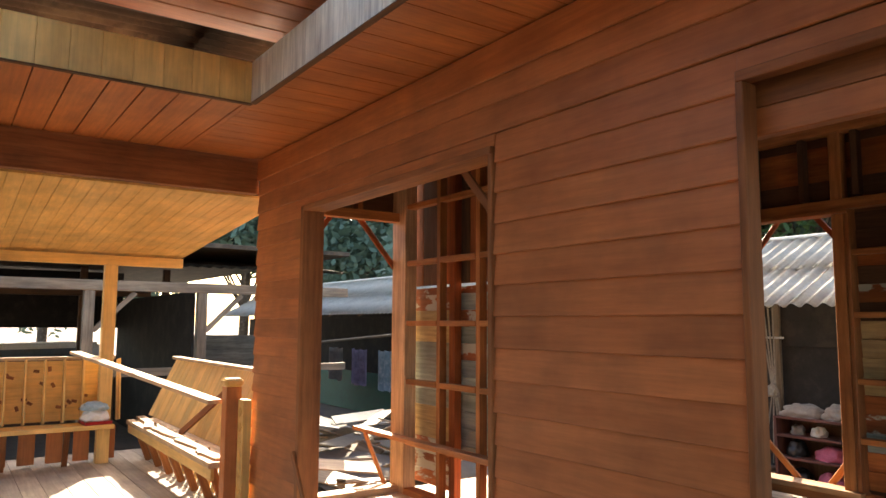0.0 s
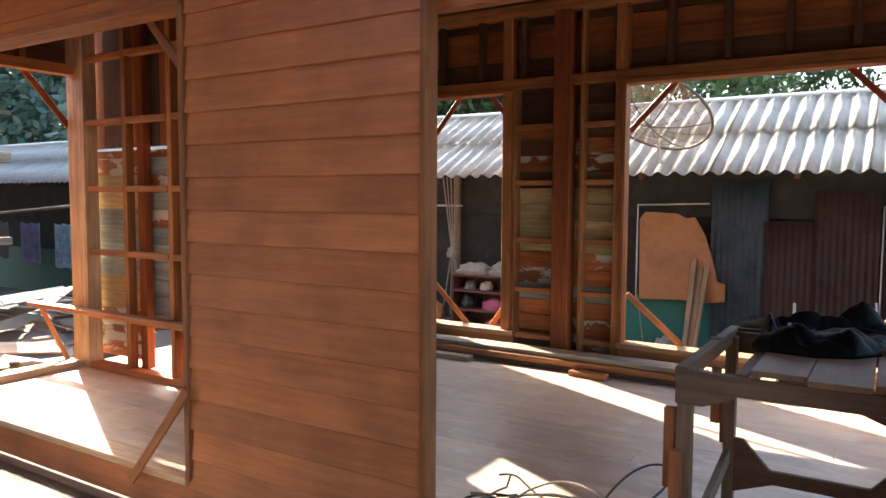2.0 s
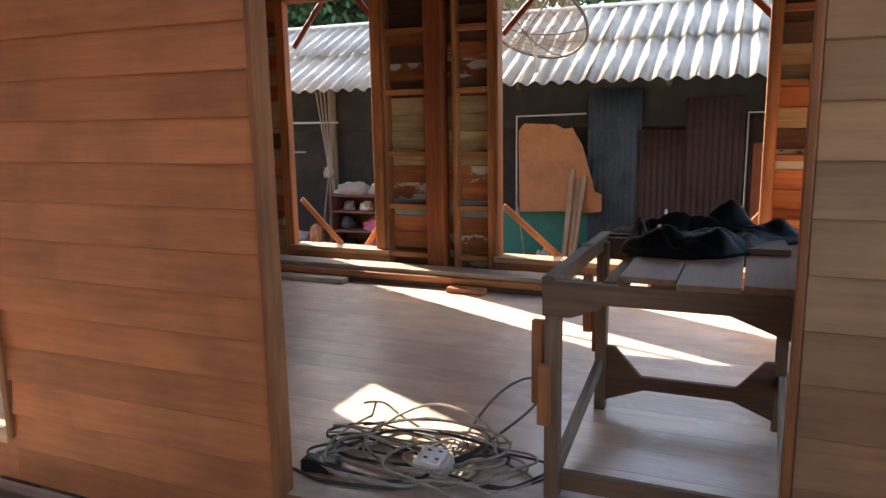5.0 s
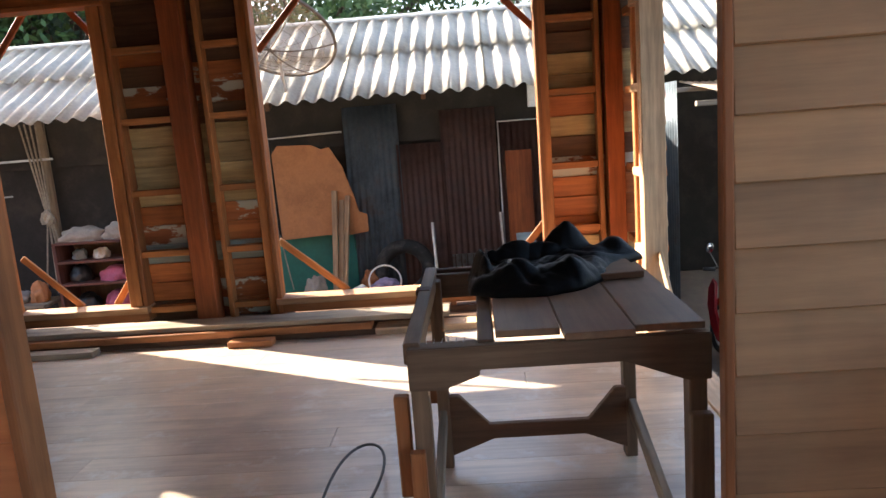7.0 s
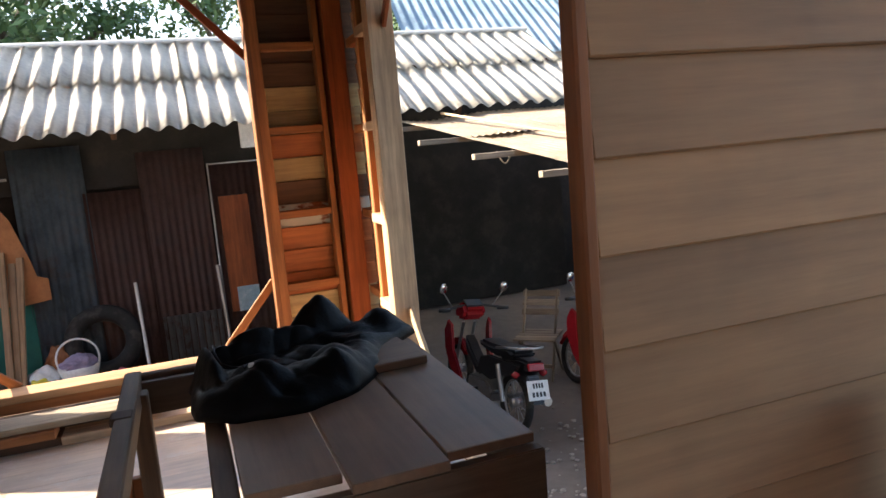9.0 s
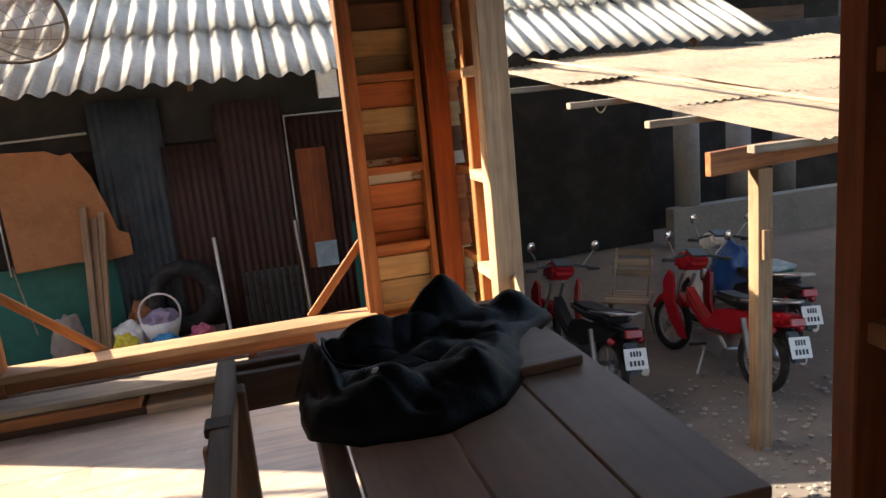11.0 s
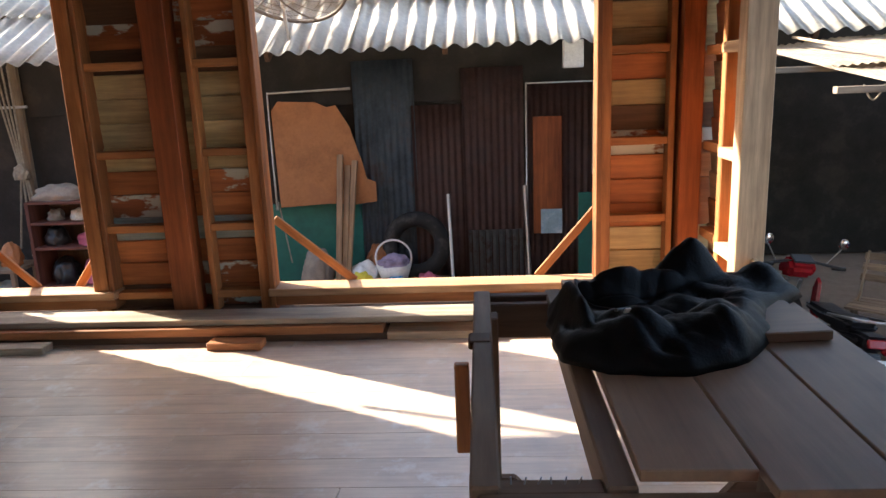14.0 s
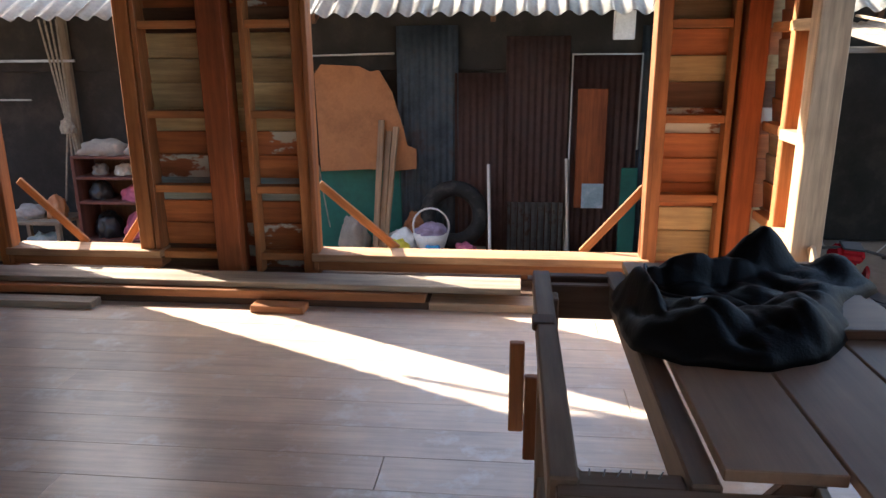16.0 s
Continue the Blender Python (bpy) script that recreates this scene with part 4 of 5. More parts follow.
bm = bmesh.new()
nx = 150
vs = []
for j in range(nx + 1):
    row = []
    for i in range(nx + 1):
        f = lambda k: math.copysign(abs(k) ** 2.6, k)
        x, y = 3 + 400 * f(i / nx * 2 - 1), 7 + 400 * f(j / nx * 2 - 1)
        near = max(0, 1 - math.hypot(x - 3, y - 7) / 25)
        row.append(bm.verts.new((x, y, ground_level(x, y) - 0.02 + 0.03 * near * noise.noise((x * 0.9, y * 0.9, 0)))))
    vs.append(row)
for a, b in zip(vs, vs[1:]):
    for i in range(nx):
        bm.faces.new((a[i], a[i + 1], b[i + 1], b[i]))
tagged(finish("ground", bm, EARTH, smooth=True), "bare trodden grey-brown earth yard", "ground", kind="structure")
bm = bmesh.new()
rnd = random.Random(9)
for i in range(900):
    s = rnd.uniform(0.006, 0.028)
    x, y = rnd.uniform(2.1, 5.6), rnd.gauss(6.0, 0.9)
    r = bmesh.ops.create_icosphere(bm, subdivisions=1, radius=s)
    for v in r["verts"]:
        v.co = Vector((v.co.x * rnd.uniform(0.8, 1.3) + x, v.co.y + y, v.co.z * 0.6 + ground_level(x, y) - 0.012))
tagged(finish("gravel", bm, GRAVEL), "loose pale gravel scattered over the yard", "gravel", kind="stuff")

# house stilts
for x in (-4.4, -1.8, 0.4, 1.9):
    for y in (2.78, 6.1):
        s = thing("house_post", "short concrete post under the house floor", "post", group="posts under the house")
        span("shaft", s, (x - 0.1, y - 0.1, G - 0.05), (x + 0.08, y + 0.08, -0.162), CONCRETE)
for x in (-8.8, -5.2, 2.3):
    for y in (-1.9, 2.2):
        s = thing("house_post", "short concrete post under the porch floor", "post", group="posts under the house")
        span("shaft", s, (x - 0.1, y - 0.1, G - 0.05), (x + 0.08, y + 0.08, -0.365), CONCRETE)

# ---- shed ----
SHIFT = Vector((-0.16, 0, 0))
SW = 10.2
shed = thing("shed", "long patched shed with a wavy fibre-cement roof", "shed")
run, rise = 1.06, 0.535
slope = (0, run, rise)
row = math.hypot(run, rise)
rf = holder("shed_roof", shed)
for k in range(2):
    x0, wid = -26.0, 32.6 - 0.7 * k
    x = x0
    while x < x0 + wid - 0.01:
        w = min(1.6, x0 + wid - x)
        sheet("roof_sheet", rf, (x, 9.15 + run * k - 0.03 * (k > 0), 1.69 + rise * k + 0.018 * k), (1, 0, 0), slope, w, row + 0.08, 0.2, 0.055, FIBRE, "", 0.008, 0.004, k * 5 + x)
        x += w
sheet("back_slope", shed, (-26.0, 9.15 + 2 * run, 1.69 + 2 * rise), (1, 0, 0), (0, 1, -0.5), 31.9, 2.6, 0.2, 0.05, FIBRE)
span("ridge_cap", shed, (-26.0, 11.2, 2.765), (5.9, 11.34, 2.825), FIBRE, 0.02)
for x in [-17 + 1.75 * i for i in range(14)]:
    bar("rafter", shed, (x, 9.28, 1.66), (x, 11.2, 2.60), 0.05, 0.09, OLD_DARK)
span("eaves_purlin", shed, (-26, 9.50, 1.73), (6.1, 9.56, 1.81), OLD_DARK)
span("back_wall", shed, (-26, 12.6, G - 0.05), (6.0, 12.7, 2.4), DARKSHADE)
span("upper_cloth", shed, (-7.5, SW + 0.05, 1.15), (2.7, SW + 0.09, 1.95), DARKSHADE)
wl = holder("shed_wall", shed)


def panel(x0, x1, z0, z1, mat, pitch=0.076, dy=0.0, depth=0.018):
    return sheet("wall_sheet", wl, (x0, SW - dy, z0), (1, 0, 0), (0, 0, 1), x1 - x0, z1 - z0, pitch, depth, mat, "", 0.003, 0.012, x0 * 3)


panel(-0.58, 0.10, G, 1.62, ZINC_BLUE, dy=0.02)
panel(0.06, 0.68, G, 1.12, ZINC_RED, dy=0.03)
panel(0.62, 1.30, G, 1.50, ZINC_RED, dy=0.05)
panel(0.66, 1.28, G, -0.30, ZINC_GREY, dy=0.065)
panel(1.32, 2.08, G, 1.30, ZINC_RED, dy=0.01)
panel(2.05, 2.72, G, 1.60, ZINC_BLUE, dy=0.02)
# Added screen, hidden behind the corner post, that keeps sun off the yard.
fence = thing("fence", "unseen dark sheet screen added to shade the yard", "fence")
sheet("fence_sheet", fence, (1.62, 6.8, G), (0.432, 0.902, 0), (0, 0, 1), 1.75, 2.5, 0.076, 0.018, ZINC_BLUE, "", 0.003, 0.012, 6)
# Side wall, run forward to y 7.35 so that it also shades the motorbikes.
sheet("side_sheet", wl, (2.72, 7.35, G), (0, 1, 0), (0, 0, 1), 2.85, 2.55, 0.076, 0.018, ZINC_BLUE, "", 0.003, 0.012, 4)
span("door_panel", wl, (1.40, SW - 0.07, -0.36), (1.72, SW - 0.05, 0.95), REDPOST)
span("door_panel", wl, (1.48, SW - 0.072, -0.36), (1.72, SW - 0.07, -0.08), PALEBLUE)
span("green_panel", wl, (1.90, SW - 0.09, G), (2.08, SW - 0.07, 0.10), GREEN)
span("green_panel", wl, (-4.0, SW - 0.03, G), (-0.56, SW - 0.01, 0.06), GREEN)
span("green_panel", wl, (-22.0, SW + 0.03, G), (-7.4, SW + 0.05, 0.1), GREEN)
# Near-black sheets put in for the shade inside the shed and lean-to.
span("net_panel", wl, (-9.0, SW + 0.10, G), (-0.56, SW + 0.12, 1.6), DARKSHADE)
span("net_panel", wl, (-26, SW + 0.10, G), (-9.05, SW + 0.12, 1.6), DARKSHADE)
span("net_panel", wl, (2.72, 11.4, G), (6.4, 11.5, 1.9), DARKSHADE)
span("net_panel", wl, (6.4, 12.2, G - 0.05), (12.5, 12.3, 2.0), DARKSHADE)
tube("door_frame", wl, [(1.33, SW - 0.06, G), (1.33, SW - 0.06, 1.31), (2.06, SW - 0.06, 1.31), (2.06, SW - 0.06, 0.3)], 0.014, METAL)
tube("pipe_frame", wl, [(-1.53, SW - 0.06, 0.0), (-1.53, SW - 0.06, 1.31), (-0.60, SW - 0.06, 1.33)], 0.014, METAL)
for x in (-4.45, -2.0, -7.4, -10.2):
    span("upright", wl, (x, SW - 0.06, G), (x + 0.09, SW, 1.8), WEATHER)
bar("crossbar", wl, (-6.0, SW - 0.05, 1.27), (-4.3, SW - 0.05, 1.27), 0.03, 0.03, METAL)
bar("crossbar", wl, (-6.0, SW - 0.05, 0.83), (-4.9, SW - 0.05, 0.83), 0.02, 0.02, METAL)

bd = thing("plywood_board", "torn orange plywood board leaning on the shed", "board")
prism("board", bd, [(-1.46, 0.04), (-1.48, 1.12), (-1.40, 1.22), (-0.98, 1.20), (-0.86, 1.14), (-0.76, 1.16), (-0.62, 0.92), (-0.50, 0.52), (-0.46, 0.34), (-0.36, 0.30), (-0.36, 0.08), (-0.60, 0.05), (-0.9, 0.07)], 0.02, ORANGEPLY, 0.004).location = (0, SW - 0.14, 0)
for i, (xb, xt, zt) in enumerate(((-0.80, -0.74, 0.62), (-0.74, -0.66, 0.50), (-0.70, -0.58, 0.55))):
    p = thing("leaning_plank", "narrow weathered plank leaning on the shed wall", "plank", group="planks leaning on the shed")
    bar("timber", p, (xb, SW - 0.45, -0.82), (xt, SW - 0.17, zt), 0.07, 0.025, POSTW)
for i, (x, zt, r) in enumerate(((0.44, 0.13, 0.018), (1.30, 0.20, 0.022))):
    p = thing("pole", ("thin white pipe standing against the shed", "grey metal pole standing against the shed")[i], "pole")
    tube("shaft", p, [(x + 0.04, SW - 0.35, G), (x, SW - 0.10, zt)], r, WHITEPAINT if i == 0 else METAL)
bx = thing("hanging_box", "small white box hanging under the shed eaves", "box")
span("body", bx, (1.66, 9.46, 1.45), (1.86, 9.56, 1.72), WHITEPAINT, 0.008)
lpf = thing("low_platform", "low weathered board platform against the shed", "platform")
span("deck", lpf, (-1.25, 9.55, -0.86), (0.42, 10.12, -0.82), WEATHER)
for x in (-1.2, 0.34):
    span("bearer", lpf, (x, 9.58, G - 0.03), (x + 0.06, 10.1, -0.86), OLD_DARK)
G2 = -0.82
tyre = thing("old_tyre", "dark tyre leaning against the shed", "tyre")
t = tube("rubber", tyre, arc((0, 0, 0), 0.30, 0, 355, 40), 0.09, RUBBER, "", True, 4)
t.matrix_basis = pose(0.06, SW - 0.16, G2 + 0.38, -14, 0, 0)

bk = thing("basket", "white wire basket with a round handle holding lilac cloth", "basket")
lathe("bowl", bk, [(0.13, 0), (0.17, 0.12), (0.20, 0.22)], WHITEPAINT, (-0.18, 9.82, G2), 20)
tube("handle", bk, arc((-0.18, 9.82, G2 + 0.30), 0.20, -25, 205, 24), 0.011, WHITEPAINT)
lump("cloth", bk, (-0.18, 9.82, G2 + 0.2), (0.34, 0.3, 0.14), LILAC, 2, 0.3)
for i, (nm, lab, x, y, s, m) in enumerate((
    ("plastic_bag", "crumpled pale plastic bag on the ground", -0.50, 9.85, (0.34, 0.3, 0.26), WHITEPAINT), ("yellow_bag", "small yellow plastic bag by the shed", -0.52, 9.66, (0.24, 0.2, 0.18), YELLOWP),
    ("blue_tub", "small blue plastic tub by the basket", -0.14, 9.64, (0.26, 0.22, 0.13), BLUEP), ("bundle", "dark red bundle beside the tub", 0.20, 9.75, (0.26, 0.2, 0.13), PINK),
    ("sack", "brown paper sack by the leaning planks", -1.05, 9.85, (0.34, 0.3, 0.42), SACK), ("jar_box", "dull brown box of jars by the shed", -0.38, 10.0, (0.28, 0.22, 0.42), FRAME[2]))):
    o = thing(nm, lab, nm.split("_")[-1])
    lump("body", o, (x, y, G2), s, m, i + 11, 0.28)

# shelf with goods
SHIFT = Vector((0.04, 0, 0))
sf = thing("shelf", "dark red-brown shelf crowded with household goods", "shelf")
for x in (-4.36, -3.42):
    span("side", sf, (x, SW - 0.62, G), (x + 0.04, SW - 0.22, 0.26), REDBROWN)
for z in (-0.72, -0.28, 0.0, 0.23):
    span("shelf_board", sf, (-4.32, SW - 0.62, z), (-3.42, SW - 0.22, z + 0.03), REDBROWN)
span("back", sf, (-4.32, SW - 0.22, G + 0.1), (-3.42, SW - 0.20, 0.23), OLD_DARK)
for i, (nm, lab, x, z, s, m) in enumerate((
    ("sack", "pale folded sack lying on the shelf top", -4.05, 0.26, (0.62, 0.34, 0.17), SACK), ("carton", "brown cardboard carton on the shelf top", -3.62, 0.26, (0.34, 0.3, 0.2), SACK),
    ("bowl", "white bowl on the upper shelf", -3.86, 0.03, (0.2, 0.2, 0.13), CREAMPLASTIC), ("tin", "dull tin on the upper shelf", -4.14, 0.03, (0.18, 0.2, 0.13), CONCRETE),
    ("bundle", "pink cloth bundle on the shelf", -3.70, -0.25, (0.4, 0.3, 0.18), PINK), ("helmet", "dark helmet on the shelf", -4.16, -0.25, (0.24, 0.26, 0.22), BLACK),
    ("bucket", "black bucket on the lower shelf", -4.12, -0.69, (0.3, 0.3, 0.3), BLACK), ("bundle", "striped pink and dark bundle on the lower shelf", -3.72, -0.69, (0.42, 0.3, 0.3), PINK))):
    o = thing(nm, lab, nm, group="goods on the shelf")
    lump("body", o, (x, SW - 0.42, z), s, m, i + 31, 0.2)
tb = thing("low_table", "small worn table heaped with odds and ends", "table")
span("top", tb, (-5.25, 9.45, -0.50), (-4.50, 9.95, -0.46), WEATHER)
for x in (-5.2, -4.56):
    for y in (9.5, 9.9):
        span("leg", tb, (x - 0.025, y - 0.025, G), (x + 0.025, y + 0.025, -0.50), WEATHER)
for i, (nm, lab, x, z, s, m) in enumerate((
    ("rag_heap", "heap of grey rags on the low table", -5.0, -0.46, (0.44, 0.36, 0.15), CONCRETE), ("carton", "small orange-brown carton on the low table", -4.68, -0.46, (0.24, 0.2, 0.26), ORANGEPLY),
    ("plastic_bag", "pale blue plastic bag under the low table", -4.9, G, (0.44, 0.36, 0.36), PALEBLUE), ("crate", "dull crate under the low table", -4.62, G, (0.3, 0.3, 0.25), CONCRETE))):
    o = thing(nm, lab, nm.replace("_", " "))
    lump("body", o, (x, 9.7, z), s, m, i + 51, 0.25)
SHIFT = Vector((-0.16, 0, 0))
rp = thing("rope", "pale ropes knotted round a shed post", "rope")
for i in range(4):
    a = (-4.62 + 0.07 * i, SW - 0.12, 1.72)
    tube("strand", rp, [a, (-4.44 + 0.015 * i, SW - 0.14, 0.55), (-4.60 + 0.13 * i, SW - 0.13, -0.35 - 0.1 * i)], 0.011, ROPE)
lump("knot", rp, (-4.42, SW - 0.16, 0.46), (0.16, 0.14, 0.18), ROPE, 61, 0.3)

tw = thing("twine", "pale twine hanging over the green sheet", "twine")
tube("strand", tw, [(-1.50, SW - 0.09, 0.10), (-1.46, SW - 0.10, -0.20), (-1.40, SW - 0.10, -0.62)], 0.008, ROPE)
# satellite dish on the eaves
ds = thing("satellite_dish", "shallow wire-mesh satellite dish tilted above the eaves", "satellite dish")
dm = Matrix.Translation((-1.06, 9.2, 2.42)) @ Euler((radians(-35), radians(12), 0)).to_matrix().to_4x4() @ Matrix.Scale(1.3, 4)
for k in range(1, 7):
    r_ = 0.52 * k / 6
    o = tube("ring", ds, [(*p[:2], -0.16 + 0.6 * r_ * r_) for p in arc((0, 0, 0), r_, 0, 360, 40, "z")], 0.014 if k == 6 else 0.002, MESHWIRE)
    o.matrix_basis = dm
for k in range(18):
    a = 2 * math.pi * k / 18
    o = tube("rib", ds, [(0.52 * s / 6 * math.cos(a), 0.52 * s / 6 * math.sin(a), -0.16 + 0.6 * (0.52 * s / 6) ** 2) for s in range(7)], 0.006 if k % 3 == 0 else 0.002, MESHWIRE)
    o.matrix_basis = dm
bm = bmesh.new()
prev = None
for k in range(0, 9):
    r_ = 0.515 * k / 8 + 0.005
    cur = [bm.verts.new((r_ * math.cos(2 * math.pi * i / 36), r_ * math.sin(2 * math.pi * i / 36), -0.157 + 0.6 * r_ * r_)) for i in range(36)]
    if prev:
        for i in range(36):
            bm.faces.new((prev[i], prev[(i + 1) % 36], cur[(i + 1) % 36], cur[i]))
    prev = cur
gauze, nt, b = node_mat("dish_gauze", 0.7)
b.inputs["Base Color"].default_value = (0.48, 0.34, 0.22, 1)
tr, mx = nt.nodes.new("ShaderNodeBsdfTransparent"), nt.nodes.new("ShaderNodeMixShader")
mx.inputs[0].default_value = 0.42
nt.links.new(tr.outputs[0], mx.inputs[1])
nt.links.new(b.outputs[0], mx.inputs[2])
nt.links.new(mx.outputs[0], nt.nodes["Material Output"].inputs[0])
part("mesh", bm, gauze, ds, "fine see-through wire gauze", True).matrix_basis = dm
tube("mast", ds, [(-1.05, 9.45, 1.75), (-1.06, 9.30, 2.24)], 0.02, METAL)

# ---- lean-to, bikes, chair ----
SHIFT = Vector((0, 0, 0))
lt = thing("lean_to", "rusty patched lean-to roof on rough posts", "lean-to")
ex, ey = Vector((1, 0, 0)), Vector((0.26, -1, -0.19))
k = 0
for r_ in range(3):
    for c in range(6):
        o = Vector((3.12, 9.3, 1.60 - 0.012 * r_)) + ex * (1.02 * c) + ey * (1.15 * r_)
        sheet("roof_sheet", lt, o + Vector((0, 0, 0.022 * (c % 2) + 0.01 * noise.noise((c, r_, 2)))), ex, ey, 1.1, 1.26, 0.075, 0.016, RUSTROOF, "", 0.003, 0.05, k)
        k += 1
for i in range(5):
    a = Vector((2.80, 9.1, 1.50)) + ey * (0.8 * i)
    bar("purlin", lt, a, a + ex * 6, 0.07, 0.05, WEATHER)
bar("ridge_batten", lt, (3.6, 9.2, 1.64), (4.75, 5.75, 0.99), 0.05, 0.02, PALE)
span("post", lt, (3.85, 6.11, HOLLOW - 0.03), (3.96, 6.21, 0.73), POSTW)
span("post_block", lt, (3.87, 6.08, 0.14), (3.95, 6.11, 0.34), POSTW)
bar("head_beam", lt, (3.50, 6.13, 0.80), (4.9, 6.38, 0.82), 0.05, 0.15, FRAME)
for x, y in ((7.0, 6.1), (7.6, 9.0)):
    span("post", lt, (x - 0.05, y - 0.05, HOLLOW - 0.03), (x + 0.05, y + 0.05, 0.85 + (y - 5.8) * 0.19), WEATHER)
for x, y in ((6.55, 11.0), (7.6, 11.3), (8.8, 11.8)):
    c = thing("concrete_column", "round grey concrete column in the shade", "column", group="columns in the shade")
    lathe("shaft", c, [(0.17, G - 0.05), (0.17, 1.45)], CONCRETE, (x, y, 0), 20)
lw = thing("low_wall", "low concrete block wall under the columns", "wall")
span("block_wall", lw, (6.2, 10.8, G - 0.05), (9.4, 11.0, -0.45), CONCRETE)


cord = thing("cord", "looped pale cord hanging under the lean-to eaves", "cord")
tube("strand", cord, [(3.62 + 0.16 * i / 12, 7.9, 1.22 - 0.12 * math.sin(math.pi * i / 12)) for i in range(13)], 0.007, ROPE)


def wheel(bike, x, name):
    w = holder(name, bike, (x, 0, 0.28))
    tube("tyre", w, arc((0, 0, 0), 0.245, 0, 360, 32), 0.036, RUBBER, "", True, 3)
    tube("rim", w, arc((0, 0, 0), 0.205, 0, 360, 32), 0.012, METAL, "", True, 2)
    lathe("hub", w, [(0.045, -0.05), (0.045, 0.05)], METAL, (0, 0, 0), 14, axis="y")
    for i in range(12):
        a = 2 * math.pi * i / 12
        tube("spoke", w, [(0.04 * math.cos(a), 0, 0.04 * math.sin(a)), (0.2 * math.cos(a + 0.15), 0, 0.2 * math.sin(a + 0.15))], 0.003, METAL)
    return w


def motorbike(label, main, second, m, cargo=None):
    """A small step-through motorbike, nose towards +x, on the ground at z 0."""
    b = thing("motorbike", label, "motorbike", group="parked motorbikes")
    wheel(b, 0.62, "front_wheel")
    wheel(b, -0.60, "rear_wheel")
    prism("front_fender", b, [(0.40, 0.52), (0.52, 0.60), (0.70, 0.60), (0.84, 0.50), (0.92, 0.36), (0.88, 0.36), (0.78, 0.47), (0.66, 0.54), (0.54, 0.53), (0.44, 0.46)], 0.10, main, 0.012)
    for s in (-1, 1):
        tube("fork", b, [(0.62, 0.065 * s, 0.28), (0.44, 0.065 * s, 0.82)], 0.017, METAL)
        o = prism("leg_shield", b, [(0.46, 0.86), (0.52, 0.74), (0.50, 0.56), (0.40, 0.38), (0.26, 0.24), (0.16, 0.24), (0.22, 0.38), (0.34, 0.56), (0.38, 0.82)], 0.03, main, 0.012)
        o.matrix_basis = pose(0, 0.15 * s, 0, 0, 0, 10 * s)
        prism("side_cover", b, [(-0.10, 0.60), (-0.02, 0.44), (-0.30, 0.42), (-0.78, 0.60), (-0.86, 0.70), (-0.6, 0.68), (-0.3, 0.66)], 0.03, second, 0.012).location = (0, 0.12 * s, 0)
        tube("mirror_stem", b, [(0.38, 0.22 * s, 0.98), (0.36, 0.33 * s, 1.14)], 0.006, METAL)
        o = lathe("mirror", b, [(0.02, -0.012), (0.055, -0.006), (0.052, 0.006)], MIRROR, (0.35, 0.34 * s, 1.19), 18, squash=0.8)
        o.matrix_basis = pose(0.35, 0.34 * s, 1.19, 0, -100, 12 * s)
        lathe("turn_signal", b, [(0.01, -0.03), (0.035, 0.0), (0.02, 0.04)], REDPAINT, (-0.80, 0.14 * s, 0.60), 12, axis="y")
        lathe("grip", b, [(0.018, -0.06), (0.02, 0.06)], BLACK, (0.34, 0.33 * s, 0.97), 12, axis="y")
        tube("shock_absorber", b, [(-0.60, 0.14 * s, 0.30), (-0.48, 0.14 * s, 0.62)], 0.028, METAL)
        tube("foot_peg", b, [(0.0, 0.10 * s, 0.25), (0.0, 0.27 * s, 0.25)], 0.016, BLACK)
    prism("head_cowl", b, [(0.34, 0.86), (0.54, 0.84), (0.56, 0.94), (0.46, 1.04), (0.34, 1.03), (0.28, 0.95)], 0.24, main, 0.035)
    lathe("headlight", b, [(0.075, 0.0), (0.07, 0.03), (0.03, 0.045)], MIRROR, (0.54, 0, 0.93), 18, axis="x")
    block("dashboard", b, (0.36, 0, 1.03), (0.13, 0.19, 0.02), BLACK, (0, -20, 0), 0.008)
    tube("handlebar", b, [(0.34, -0.36, 0.97), (0.38, -0.14, 1.0), (0.38, 0.14, 1.0), (0.34, 0.36, 0.97)], 0.014, BLACK)
    prism("frame_tunnel", b, [(0.42, 0.70), (0.36, 0.52), (0.10, 0.36), (-0.10, 0.42), (-0.10, 0.50), (0.10, 0.46), (0.28, 0.58)], 0.13, second, 0.02)
    prism("engine", b, [(0.22, 0.34), (0.24, 0.22), (-0.20, 0.16), (-0.28, 0.28), (-0.16, 0.38)], 0.20, METAL, 0.02)
    prism("seat", b, [(0.02, 0.70), (-0.04, 0.76), (-0.30, 0.76), (-0.62, 0.80), (-0.74, 0.78), (-0.70, 0.70), (-0.30, 0.66)], 0.25, BLACK, 0.035)
    prism("tail_cowl", b, [(-0.50, 0.68), (-0.78, 0.74), (-0.92, 0.74), (-0.88, 0.64), (-0.60, 0.58)], 0.18, second, 0.025)
    block("tail_light", b, (-0.915, 0, 0.69), (0.03, 0.16, 0.07), REDPAINT, (0, 20, 0), 0.01)
    prism("rear_fender", b, [(-0.70, 0.62), (-0.88, 0.60), (-1.00, 0.38), (-0.96, 0.37), (-0.86, 0.52), (-0.68, 0.56)], 0.13, BLACK, 0.012)
    tube("grab_rail", b, [(-0.42, -0.13, 0.76), (-0.84, -0.11, 0.84), (-0.90, 0, 0.85), (-0.84, 0.11, 0.84), (-0.42, 0.13, 0.76)], 0.012, METAL)
    tube("exhaust", b, [(0.18, -0.12, 0.20), (-0.2, -0.16, 0.20), (-0.34, -0.17, 0.24)], 0.022, METAL)
